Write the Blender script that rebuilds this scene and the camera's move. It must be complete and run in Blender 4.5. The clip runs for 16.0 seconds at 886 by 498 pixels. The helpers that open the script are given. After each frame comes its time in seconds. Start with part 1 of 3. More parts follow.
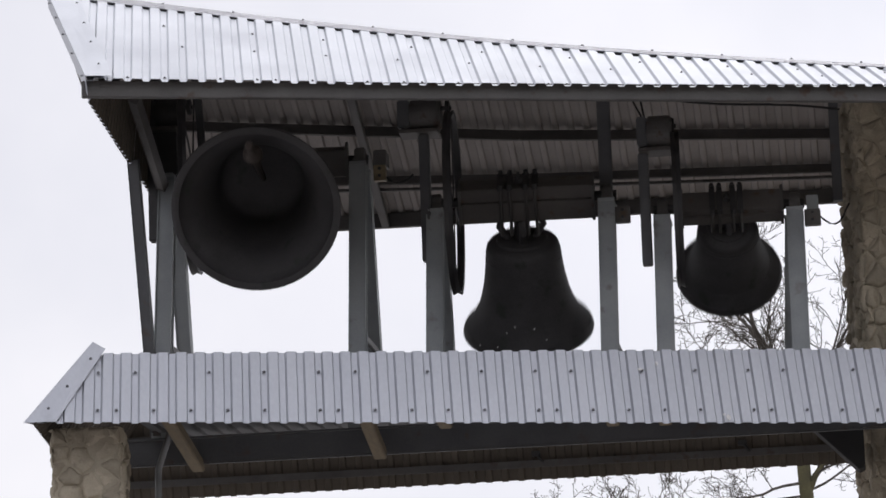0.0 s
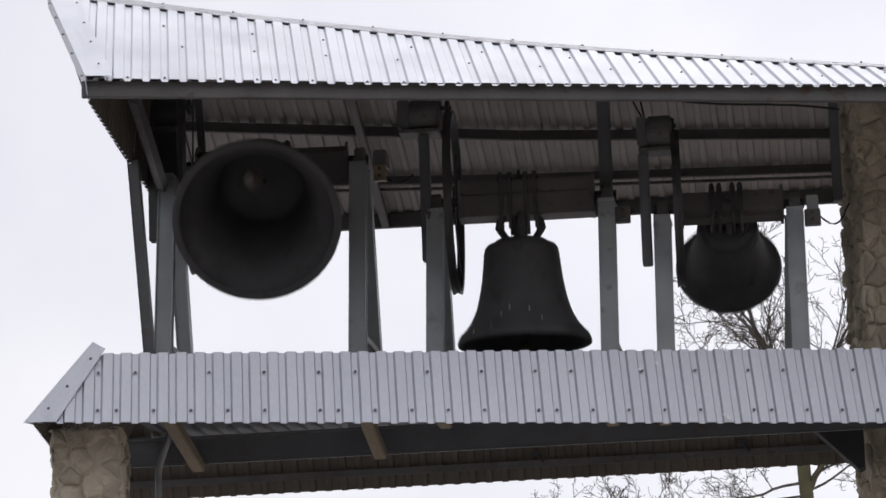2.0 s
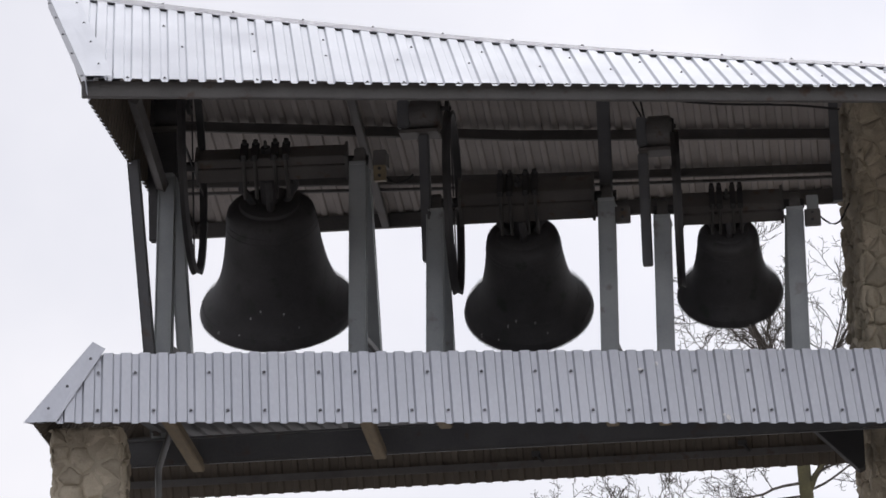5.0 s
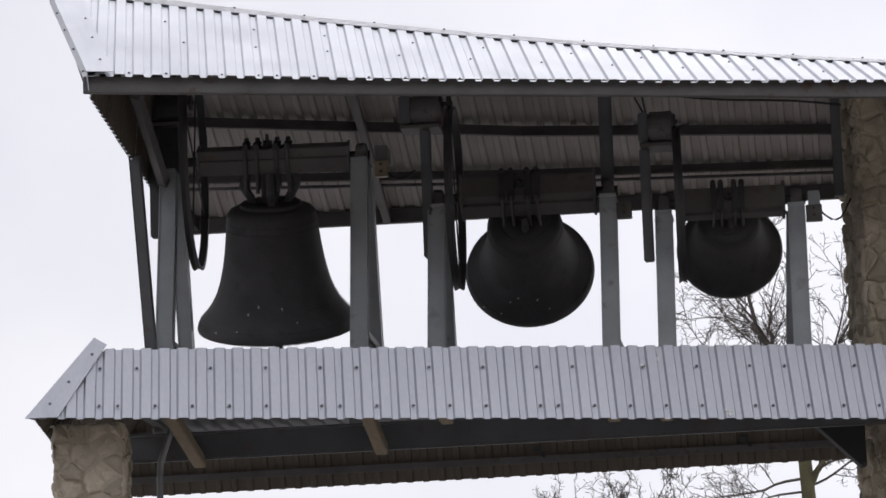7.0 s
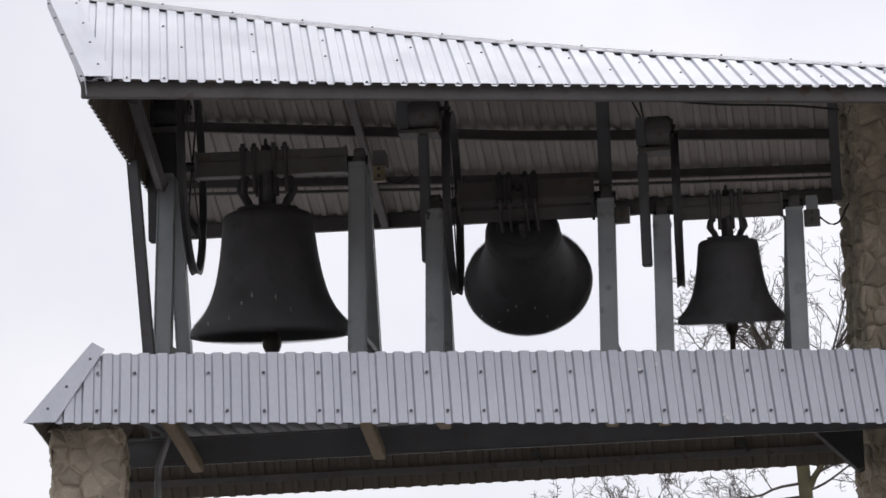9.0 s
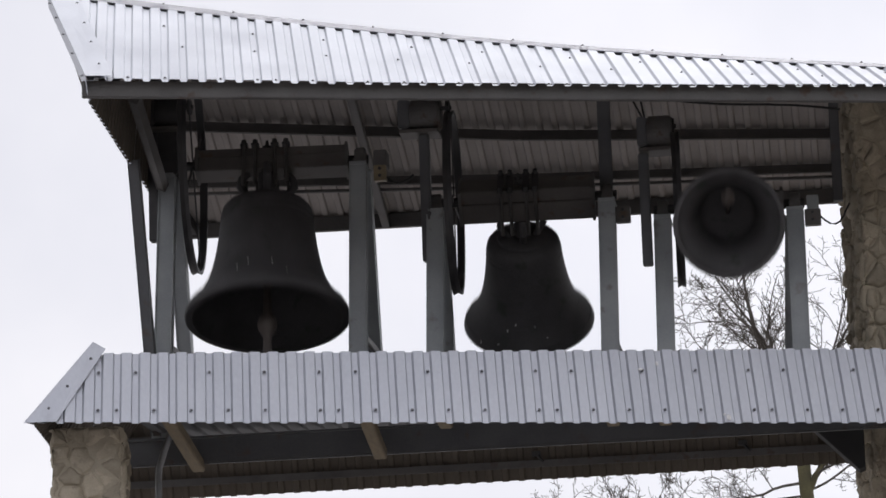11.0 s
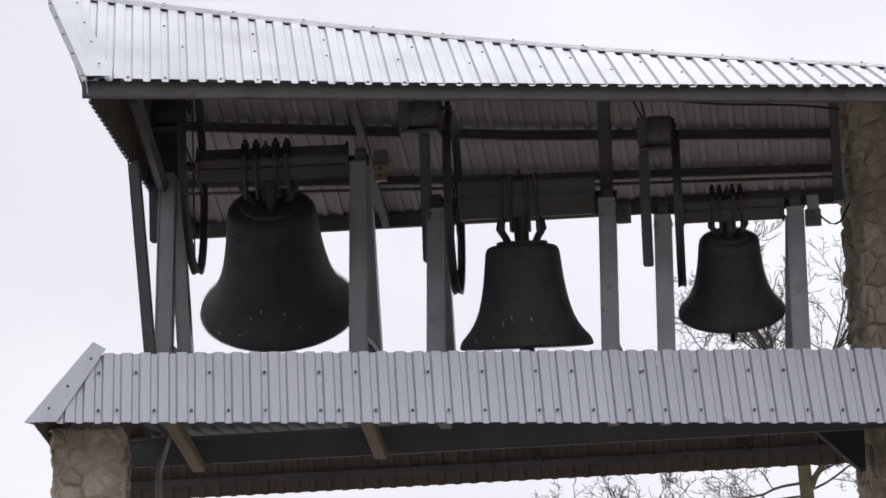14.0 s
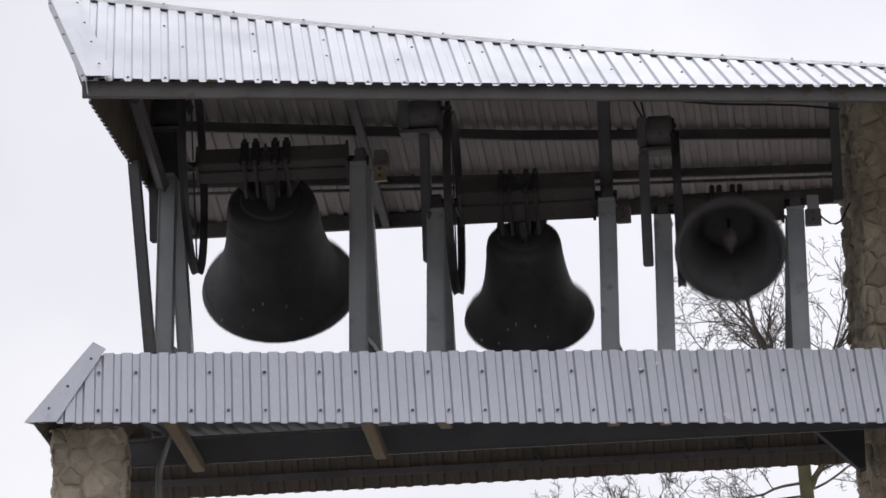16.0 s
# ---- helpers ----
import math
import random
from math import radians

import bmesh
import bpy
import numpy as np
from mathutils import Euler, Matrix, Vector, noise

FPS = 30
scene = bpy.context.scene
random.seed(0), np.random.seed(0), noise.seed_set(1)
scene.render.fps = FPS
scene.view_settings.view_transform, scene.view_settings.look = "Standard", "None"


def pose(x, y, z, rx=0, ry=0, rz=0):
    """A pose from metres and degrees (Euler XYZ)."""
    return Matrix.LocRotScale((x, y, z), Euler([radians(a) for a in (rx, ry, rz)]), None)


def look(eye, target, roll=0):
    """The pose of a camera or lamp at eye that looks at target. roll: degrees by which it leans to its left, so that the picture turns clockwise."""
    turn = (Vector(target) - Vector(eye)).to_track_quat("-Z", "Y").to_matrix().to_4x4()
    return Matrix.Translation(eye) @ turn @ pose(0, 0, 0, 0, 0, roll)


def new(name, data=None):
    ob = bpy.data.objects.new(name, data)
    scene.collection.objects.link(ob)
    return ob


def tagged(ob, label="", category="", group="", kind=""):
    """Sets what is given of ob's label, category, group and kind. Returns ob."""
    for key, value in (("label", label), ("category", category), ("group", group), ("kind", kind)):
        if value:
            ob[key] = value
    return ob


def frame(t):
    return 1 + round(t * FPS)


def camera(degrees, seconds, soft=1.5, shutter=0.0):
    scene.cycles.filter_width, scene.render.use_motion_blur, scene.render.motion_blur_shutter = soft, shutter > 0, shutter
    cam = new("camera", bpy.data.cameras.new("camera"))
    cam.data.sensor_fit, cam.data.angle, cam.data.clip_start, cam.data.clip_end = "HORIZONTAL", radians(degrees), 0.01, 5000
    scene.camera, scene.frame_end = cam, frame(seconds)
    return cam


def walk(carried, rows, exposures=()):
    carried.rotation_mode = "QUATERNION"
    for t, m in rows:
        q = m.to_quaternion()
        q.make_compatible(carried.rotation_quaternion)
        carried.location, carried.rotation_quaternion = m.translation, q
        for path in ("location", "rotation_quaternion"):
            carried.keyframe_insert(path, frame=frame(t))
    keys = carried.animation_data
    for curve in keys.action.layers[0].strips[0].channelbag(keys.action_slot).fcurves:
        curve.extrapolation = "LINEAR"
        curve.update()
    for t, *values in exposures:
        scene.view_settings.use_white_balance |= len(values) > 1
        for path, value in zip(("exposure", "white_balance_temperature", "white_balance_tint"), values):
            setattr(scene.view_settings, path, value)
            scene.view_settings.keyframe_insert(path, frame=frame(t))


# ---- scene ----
# ---------- camera ----------
cam = camera(14.0, 16.0, soft=1.6, shutter=0.5)
EYE = Vector((3.2, -27.0, 1.5))


def aim(right=0.0, up=0.0):
    """The camera's pose, turned by small angles in degrees."""
    h, e = radians(-7.0 + right), radians(11.57 + up)
    way = Vector((math.sin(h) * math.cos(e), math.cos(h) * math.cos(e), math.sin(e)))
    return look(EYE, EYE + way * 27.0, -2.0)


walk(cam, [(0.0, aim()), (6.2, aim()), (6.5, aim(0.0, 0.012)), (6.75, aim(-0.01, -0.02)), (7.0, aim(-0.026, -0.068)),
           (7.25, aim(-0.022, -0.05)), (7.5, aim(-0.02, -0.03)), (8.0, aim(-0.008, -0.008)), (8.5, aim()),
           (9.0, aim(0.01, 0.006)), (9.6, aim()), (16.0, aim(-0.008, 0.0))])

# ---------- sky and sun ----------
world = bpy.data.worlds.new("overcast_sky")
scene.world = world
world.use_nodes = True
wn, wl = world.node_tree.nodes, world.node_tree.links
wn.clear()
w_out, w_bg = wn.new("ShaderNodeOutputWorld"), wn.new("ShaderNodeBackground")
w_sky, w_mix = wn.new("ShaderNodeTexSky"), wn.new("ShaderNodeMix")
w_sky.sky_type, w_sky.sun_disc = "NISHITA", False
w_sky.sun_elevation, w_sky.sun_rotation = radians(55), radians(29)
w_co, w_no, w_rp = wn.new("ShaderNodeTexCoord"), wn.new("ShaderNodeTexNoise"), wn.new("ShaderNodeValToRGB")
w_no.inputs["Scale"].default_value, w_no.inputs["Detail"].default_value = 7.0, 5.0
w_rp.color_ramp.elements[0].position, w_rp.color_ramp.elements[1].position = 0.3, 0.7
w_rp.color_ramp.elements[0].color = (8.3, 8.3, 9.1, 1)
w_rp.color_ramp.elements[1].color = (10.3, 10.1, 10.6, 1)
w_mix.data_type = "RGBA"
w_mix.inputs[0].default_value = 0.94
wl.new(w_co.outputs["Generated"], w_no.inputs["Vector"])
wl.new(w_no.outputs["Fac"], w_rp.inputs["Fac"])
wl.new(w_sky.outputs["Color"], w_mix.inputs[6])
wl.new(w_rp.outputs["Color"], w_mix.inputs[7])
# the cloud is a little brighter on the sun's side
w_sep, w_map, w_mul = wn.new("ShaderNodeSeparateXYZ"), wn.new("ShaderNodeMapRange"), wn.new("ShaderNodeVectorMath")
w_mul.operation = "SCALE"
for name, value in (("From Min", -0.6), ("From Max", 0.4), ("To Min", 0.8), ("To Max", 1.22)):
    w_map.inputs[name].default_value = value
wl.new(w_co.outputs["Generated"], w_sep.inputs[0])
wl.new(w_sep.outputs["X"], w_map.inputs["Value"])
wl.new(w_mix.outputs[2], w_mul.inputs[0])
wl.new(w_map.outputs[0], w_mul.inputs["Scale"])
wl.new(w_mul.outputs[0], w_bg.inputs["Color"])
wl.new(w_bg.outputs["Background"], w_out.inputs["Surface"])
w_bg.inputs["Strength"].default_value = 0.1

sun = new("sun", bpy.data.lights.new("sun", "SUN"))
sun.data.energy, sun.data.angle, sun.data.color = 2.0, radians(30), (1.0, 0.98, 0.95)
sun.matrix_basis = look((5, 9, 20), (0, 0, 5))


# ---------- materials ----------
def material(name, a, b, rough=0.6, metal=0.0, scale=6.0, fine=60.0, bump=0.15, spread=0.0, rust=None, stretch=(1, 1, 1), coat=0.0):
    """Two colours mixed by noise at two sizes, with roughness change, fine relief and, if given, spots of a third colour."""
    m = bpy.data.materials.new(name)
    m.use_nodes = True
    n, l = m.node_tree.nodes, m.node_tree.links
    bs = n["Principled BSDF"]
    co, mp = n.new("ShaderNodeTexCoord"), n.new("ShaderNodeMapping")
    mp.inputs["Scale"].default_value = stretch
    l.new(co.outputs["Object"], mp.inputs["Vector"])
    big, small = n.new("ShaderNodeTexNoise"), n.new("ShaderNodeTexNoise")
    big.inputs["Scale"].default_value, big.inputs["Detail"].default_value = scale, 5
    small.inputs["Scale"].default_value, small.inputs["Detail"].default_value = fine, 3
    for t in (big, small):
        l.new(mp.outputs["Vector"], t.inputs["Vector"])
    add = n.new("ShaderNodeMath")
    add.operation = "MULTIPLY_ADD"
    l.new(small.outputs["Fac"], add.inputs[0])
    add.inputs[1].default_value = 0.35
    l.new(big.outputs["Fac"], add.inputs[2])
    rp = n.new("ShaderNodeValToRGB")
    rp.color_ramp.elements[0].position, rp.color_ramp.elements[1].position = 0.45, 0.9
    rp.color_ramp.elements[0].color, rp.color_ramp.elements[1].color = (*a, 1), (*b, 1)
    l.new(add.outputs[0], rp.inputs["Fac"])
    col = rp.outputs["Color"]
    if rust:
        spots, cut, mx = n.new("ShaderNodeTexNoise"), n.new("ShaderNodeValToRGB"), n.new("ShaderNodeMix")
        spots.inputs["Scale"].default_value, spots.inputs["Detail"].default_value = scale * 2.3, 8
        cut.color_ramp.elements[0].position, cut.color_ramp.elements[1].position = 0.6, 0.72
        l.new(mp.outputs["Vector"], spots.inputs["Vector"])
        l.new(spots.outputs["Fac"], cut.inputs["Fac"])
        mx.data_type = "RGBA"
        l.new(cut.outputs["Color"], mx.inputs[0])
        l.new(col, mx.inputs[6])
        mx.inputs[7].default_value = (*rust, 1)
        col = mx.outputs[2]
    if spread:
        inf, hsv, mr = n.new("ShaderNodeObjectInfo"), n.new("ShaderNodeHueSaturation"), n.new("ShaderNodeMapRange")
        mr.inputs["To Min"].default_value, mr.inputs["To Max"].default_value = 1 - spread, 1 + spread
        l.new(inf.outputs["Random"], mr.inputs["Value"])
        l.new(mr.outputs[0], hsv.inputs["Value"])
        l.new(col, hsv.inputs["Color"])
        col = hsv.outputs["Color"]
    l.new(col, bs.inputs["Base Color"])
    mr2 = n.new("ShaderNodeMapRange")
    mr2.inputs["To Min"].default_value, mr2.inputs["To Max"].default_value = max(0.05, rough - 0.12), min(1.0, rough + 0.12)
    l.new(big.outputs["Fac"], mr2.inputs["Value"])
    l.new(mr2.outputs[0], bs.inputs["Roughness"])
    bs.inputs["Metallic"].default_value = metal
    bs.inputs["Coat Weight"].default_value = coat
    bp = n.new("ShaderNodeBump")
    bp.inputs["Strength"].default_value, bp.inputs["Distance"].default_value = bump, 0.01
    l.new(add.outputs[0], bp.inputs["Height"])
    l.new(bp.outputs["Normal"], bs.inputs["Normal"])
    return m


M_SHEET = material("coated_sheet_silver", (0.44, 0.458, 0.505), (0.545, 0.563, 0.61), 0.38, 0.43, 1.6, 45, 0.04, 0.04, None, (1, 1, 0.35))
M_BACK = material("sheet_back_coat", (0.245, 0.222, 0.208), (0.325, 0.298, 0.28), 0.7, 0.0, 2.5, 50, 0.05, 0.05)
# brown coat, made darker still to hold the shade on the undersides
M_SHADED_BROWN = material("shaded_brown_back", (0.085, 0.071, 0.056), (0.125, 0.105, 0.083), 0.75, 0.0, 2.5, 50, 0.05, 0.05)
M_TRIM = material("sheet_flashing", (0.55, 0.55, 0.59), (0.65, 0.65, 0.69), 0.4, 0.35, 2.0, 60, 0.04)
M_SCREW = material("screw_head", (0.1, 0.1, 0.11), (0.2, 0.2, 0.21), 0.4, 0.7, 40, 200, 0.1)
M_POST = material("grey_painted_steel", (0.27, 0.29, 0.3), (0.36, 0.38, 0.385), 0.5, 0.1, 3, 70, 0.06, 0.08, (0.22, 0.215, 0.205))
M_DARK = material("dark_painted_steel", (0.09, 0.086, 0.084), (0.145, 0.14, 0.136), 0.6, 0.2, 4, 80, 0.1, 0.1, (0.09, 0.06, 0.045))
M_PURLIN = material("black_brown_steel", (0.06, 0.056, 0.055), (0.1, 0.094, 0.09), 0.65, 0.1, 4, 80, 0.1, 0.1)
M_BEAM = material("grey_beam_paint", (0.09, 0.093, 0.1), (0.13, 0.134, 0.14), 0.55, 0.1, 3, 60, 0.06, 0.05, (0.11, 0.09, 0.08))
M_BELL = material("weathered_bell_bronze", (0.055, 0.053, 0.055), (0.09, 0.087, 0.09), 0.74, 0.12, 3.5, 60, 0.1, 0, (0.05, 0.055, 0.05))
M_ROD = material("worn_strap_steel", (0.06, 0.057, 0.055), (0.1, 0.095, 0.09), 0.6, 0.2, 6, 80, 0.1)
M_STOCK = material("brown_headstock_paint", (0.085, 0.078, 0.074), (0.125, 0.116, 0.108), 0.6, 0.1, 4, 70, 0.1, 0, (0.1, 0.07, 0.05))
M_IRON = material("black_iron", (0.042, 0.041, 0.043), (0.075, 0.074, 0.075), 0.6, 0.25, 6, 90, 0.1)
M_CLAP = material("clapper_iron", (0.075, 0.062, 0.056), (0.125, 0.106, 0.096), 0.6, 0.3, 8, 90, 0.15)
M_RUBBER = material("black_rubber", (0.02, 0.02, 0.021), (0.035, 0.035, 0.036), 0.8, 0.0, 8, 90, 0.08)
M_WOOD = material("weathered_timber", (0.14, 0.108, 0.064), (0.215, 0.168, 0.1), 0.8, 0.0, 5, 40, 0.3, 0.1, (0.15, 0.11, 0.07), (6, 1, 6))
M_PLATE = material("yellow_zinc_plate", (0.2, 0.16, 0.1), (0.28, 0.23, 0.15), 0.5, 0.3, 8, 90, 0.1)
M_STONE = material("rubble_stone", (0.345, 0.303, 0.232), (0.5, 0.442, 0.345), 0.92, 0.0, 9, 70, 0.8, 0.22, (0.29, 0.255, 0.205))
M_MORTAR = material("grey_mortar", (0.36, 0.318, 0.245), (0.47, 0.42, 0.33), 0.95, 0.0, 12, 110, 0.7)
M_BARK = material("bark", (0.06, 0.052, 0.045), (0.105, 0.092, 0.08), 0.9, 0.0, 6, 50, 0.5, 0.1)
M_MOSS = material("mossy_bark", (0.07, 0.063, 0.037), (0.14, 0.127, 0.064), 0.95, 0.0, 5, 50, 0.6)
M_YARD = material("gravel_yard", (0.21, 0.2, 0.2), (0.31, 0.295, 0.295), 0.95, 0.0, 0.6, 14, 0.6)
M_STAIN = material("chalky_white", (0.68, 0.68, 0.68), (0.8, 0.8, 0.8), 0.9, 0.0, 20, 90, 0.3)
M_PIPE = material("galvanised_pipe", (0.22, 0.23, 0.24), (0.31, 0.32, 0.33), 0.45, 0.4, 5, 60, 0.08)


# ---------- building blocks ----------
def thing(name, at, label, category, group="", kind=""):
    ob = new(name)
    ob.empty_display_size = 0.1
    ob.location = at
    return tagged(ob, label, category, group, kind)


def base_of(ob):
    p = Vector((0, 0, 0))
    while ob:
        p += ob.location
        ob = ob.parent
    return p


def part(name, bm, mat, parent=None, label="", at=None, smooth=False, second=None):
    """One mesh object from a bmesh in the world's space, under parent, with its origin at the place given."""
    base = base_of(parent)
    origin = Vector(at) if at is not None else base
    bmesh.ops.translate(bm, verts=bm.verts, vec=-origin)
    me = bpy.data.meshes.new(name)
    bm.to_mesh(me)
    bm.free()
    me.materials.append(mat)
    if second:
        me.materials.append(second)
    if smooth:
        me.shade_smooth()
        me.set_sharp_from_angle(angle=radians(38))
    ob = new(name, me)
    ob.parent = parent
    ob.location = origin - base
    return tagged(ob, label)


def bar(bm, p, q, w, h, up=(0, 0, 1), bevel=0.006):
    """A bevelled bar from p to q, w wide and h high."""
    p, q = Vector(p), Vector(q)
    d = (q - p).normalized()
    s = d.cross(Vector(up))
    s = s.normalized() if s.length > 1e-4 else Vector((1, 0, 0))
    u = s.cross(d).normalized()
    tmp = bmesh.new()
    bmesh.ops.create_cube(tmp, size=1.0)
    m = Matrix(((s.x * w, d.x * (q - p).length, u.x * h, (p.x + q.x) / 2), (s.y * w, d.y * (q - p).length, u.y * h, (p.y + q.y) / 2),
                (s.z * w, d.z * (q - p).length, u.z * h, (p.z + q.z) / 2), (0, 0, 0, 1)))
    tmp.transform(m)
    if bevel:
        bmesh.ops.bevel(tmp, geom=tmp.edges[:], offset=min(bevel, 0.3 * min(w, h)), segments=2, affect="EDGES", clamp_overlap=True)
    return merge(bm, tmp)


def merge(bm, tmp):
    me = bpy.data.meshes.new("tmp")
    tmp.to_mesh(me)
    tmp.free()
    bm.from_mesh(me)
    bpy.data.meshes.remove(me)
    return bm


def block(bm, lo, hi, bevel=0.006):
    """A bevelled block between two corners."""
    lo, hi = Vector(lo), Vector(hi)
    c = (lo + hi) / 2
    return bar(bm, (c.x, lo.y, c.z), (c.x, hi.y, c.z), hi.x - lo.x, hi.z - lo.z, (0, 0, 1), bevel)


def tube(bm, pts, r, seg=8, taper=None, closed=False):
    """A round tube along points."""
    pts = [Vector(p) for p in pts]
    rings, n = [], len(pts)
    for i, p in enumerate(pts):
        d = (pts[(i + 1) % n] - pts[i - 1]) if closed else (pts[min(i + 1, n - 1)] - pts[max(i - 1, 0)])
        d.normalize()
        a = d.orthogonal().normalized() if abs(d.x) > 0.9 else d.cross(Vector((1, 0, 0))).normalized()
        b = d.cross(a)
        rr = r if taper is None else r + (taper - r) * i / max(1, n - 1)
        rings.append([bm.verts.new(p + (a * math.cos(6.28318 * k / seg) + b * math.sin(6.28318 * k / seg)) * rr) for k in range(seg)])
    for i in range(n if closed else n - 1):
        r1, r2 = rings[i], rings[(i + 1) % n]
        for k in range(seg):
            bm.faces.new((r1[k], r1[(k + 1) % seg], r2[(k + 1) % seg], r2[k]))
    if not closed:
        bm.faces.new(rings[0][::-1])
        bm.faces.new(rings[-1])
    return bm


def channel(bm, p, q, w, h, t=0.012):
    """A rolled steel channel, its web to the front, with a wide top flange and a short bottom lip."""
    p, q = Vector(p), Vector(q)
    up = Vector((0, 0, h / 2 - t / 2))
    bar(bm, p + up, q + up, w, t, bevel=0.003)
    low = Vector((0, 0.014, 0)) - up
    bar(bm, p + low, q + low, 0.03, t, bevel=0.003)
    bar(bm, p, q, t, h - 2 * t - 0.004, bevel=0)
    return bm


def revolve(bm, profile, centre, seg=48):
    """A turned body: (radius, height) pairs round the z axis."""
    rings = []
    for r, z in profile:
        if r < 1e-5:
            rings.append([bm.verts.new((centre[0], centre[1], centre[2] + z))])
        else:
            rings.append([bm.verts.new((centre[0] + r * math.cos(6.283185 * k / seg), centre[1] + r * math.sin(6.283185 * k / seg), centre[2] + z)) for k in range(seg)])
    for a, b in zip(rings, rings[1:]):
        for k in range(seg):
            j = (k + 1) % seg
            if len(a) == 1:
                bm.faces.new((a[0], b[j], b[k]))
            elif len(b) == 1:
                bm.faces.new((a[k], a[j], b[0]))
            else:
                bm.faces.new((a[k], a[j], b[j], b[k]))
    return bm


PITCH = 0.1375
RISE = 0.021
# one rib of the sheet: along the pitch, and its height
RIB = ((0.0, 0.0), (0.042, 0.0), (0.055, RISE), (0.1245, RISE))


def corrugated(lower, upper, s0, s1, outward, thick=0.002, rows=6):
    """A ribbed sheet on the lines lower(s) to upper(s), metres s along the lower edge, ribs towards outward. Returns its bmesh."""
    bm = bmesh.new()
    s, cols = s0, []
    k = math.floor(s0 / PITCH)
    stations = [(s0, None)]
    while k * PITCH < s1:
        for o, hgt in RIB:
            v = k * PITCH + o
            if s0 <= v <= s1:
                stations.append((v, hgt))
        k += 1
    stations.append((s1, None))
    out = Vector(outward)
    for v, hgt in stations:
        if hgt is None:
            f = v / PITCH % 1.0 * PITCH
            hgt = 0.0 if f < 0.042 else min(RISE, (f - 0.042) / 0.013 * RISE) if f < 0.1245 else (PITCH - f) / 0.013 * RISE
        a, b = Vector(lower(v)), Vector(upper(v))
        along = Vector(lower(v + 0.05)) - Vector(lower(v - 0.05))
        nrm = along.cross(b - a).normalized()
        if nrm.dot(out) < 0:
            nrm = -nrm
        cols.append([[bm.verts.new(a.lerp(b, f / rows) + nrm * h) for f in range(rows + 1)] for h in (hgt, hgt - thick)])
    for c, d in zip(cols, cols[1:]):
        for f in range(rows):
            bm.faces.new((c[0][f], d[0][f], d[0][f + 1], c[0][f + 1]))
            bm.faces.new((c[1][f], c[1][f + 1], d[1][f + 1], d[1][f])).material_index = 1
        bm.faces.new((c[0][0], c[1][0], d[1][0], d[0][0]))
        bm.faces.new((c[0][-1], d[0][-1], d[1][-1], c[1][-1]))
    for c in (cols[0], cols[-1]):
        for f in range(rows):
            bm.faces.new((c[0][f], c[0][f + 1], c[1][f + 1], c[1][f]))
    bmesh.ops.recalc_face_normals(bm, faces=bm.faces)
    return bm


def sheets(parent, name, lower, upper, s0, s1, outward, inside, ribs=8):
    """Sheets side by side, each a part, one lapped 2 mm over the next."""
    s, i = s0, 0
    while s < s1 - 0.01:
        e = min(s1, (math.floor(s / PITCH + 0.01) + ribs) * PITCH)
        lift = Vector(outward).normalized() * (0.0025 * (i % 2))
        part(name, corrugated(lambda v: Vector(lower(v)) + lift, lambda v: Vector(upper(v)) + lift, s, min(s1, e + 0.04), outward), M_SHEET, parent, second=inside)
        s, i = e, i + 1


def slab(p, q, t, u, thick):
    """A thin four-cornered plate."""
    bm = bmesh.new()
    nrm = (q - p).cross(u - p).normalized() * thick
    top = [bm.verts.new(v) for v in (p, q, t, u)]
    low = [bm.verts.new(v - nrm) for v in (p, q, t, u)]
    bm.faces.new(top)
    bm.faces.new(low[::-1])
    for k in range(4):
        bm.faces.new((top[k], low[k], low[(k + 1) % 4], top[(k + 1) % 4]))
    bmesh.ops.recalc_face_normals(bm, faces=bm.faces)
    return bm


def screw_heads(parent, places, outward):
    """Small hexagonal screw heads with washers, one joined part."""
    bm = bmesh.new()
    out = Vector(outward).normalized()
    turn = out.to_track_quat("Z", "Y").to_matrix().to_4x4()
    for p in places:
        for r, d, seg in ((0.0125, 0.004, 10), (0.0075, 0.011, 6)):
            bmesh.ops.create_cone(bm, cap_ends=True, segments=seg, radius1=r, radius2=r * 0.9, depth=d, matrix=Matrix.Translation(Vector(p) + out * d / 2) @ turn)
    ob = part("roofing_screws", bm, M_SCREW, parent)
    return tagged(ob, kind="stuff")


# ---------- ground ----------
def ground():
    bm = bmesh.new()
    bmesh.ops.create_grid(bm, x_segments=60, y_segments=60, size=1500)
    for v in bm.verts:
        v.co.z = 0.25 * noise.noise(v.co * 0.01) if v.co.length > 60 else 0.0
    tagged(part("ground", bm, M_YARD), "pale gravel yard round the bell tower", "ground", kind="structure")


# ---------- the swept upper roof ----------
A_UP, A_LOW = radians(16.5), radians(19.85)
UP_L = Vector((-2.53, -1.58, 8.176))
DIR_UP = Vector((math.cos(A_UP), math.sin(A_UP), 0))
LEN_UP = 7.1
ROOF_END = 9.2


def ridge(x):
    """The ridge sweeps up towards the free end."""
    return Vector((x, 1.4 + 0.146 * (x + 3.0), RIDGE_A + RIDGE_B * x + RIDGE_C * x * x))


RIDGE_A, RIDGE_B, RIDGE_C = 9.1818, -0.1233, 0.0070
PEAK = ridge(-3.5)
BACK_Y, BACK_Z = 4.4, 8.27


def front_eave(s):
    return UP_L + DIR_UP * (s * 1.009 - 0.003) - Vector((0, 0, 0.023 * math.sin(3.1416 * min(1.0, max(0.0, s / LEN_UP)))))


def front_ridge(s):
    return ridge(-2.95 + (front_eave(s).x + 2.34) * 1.074)


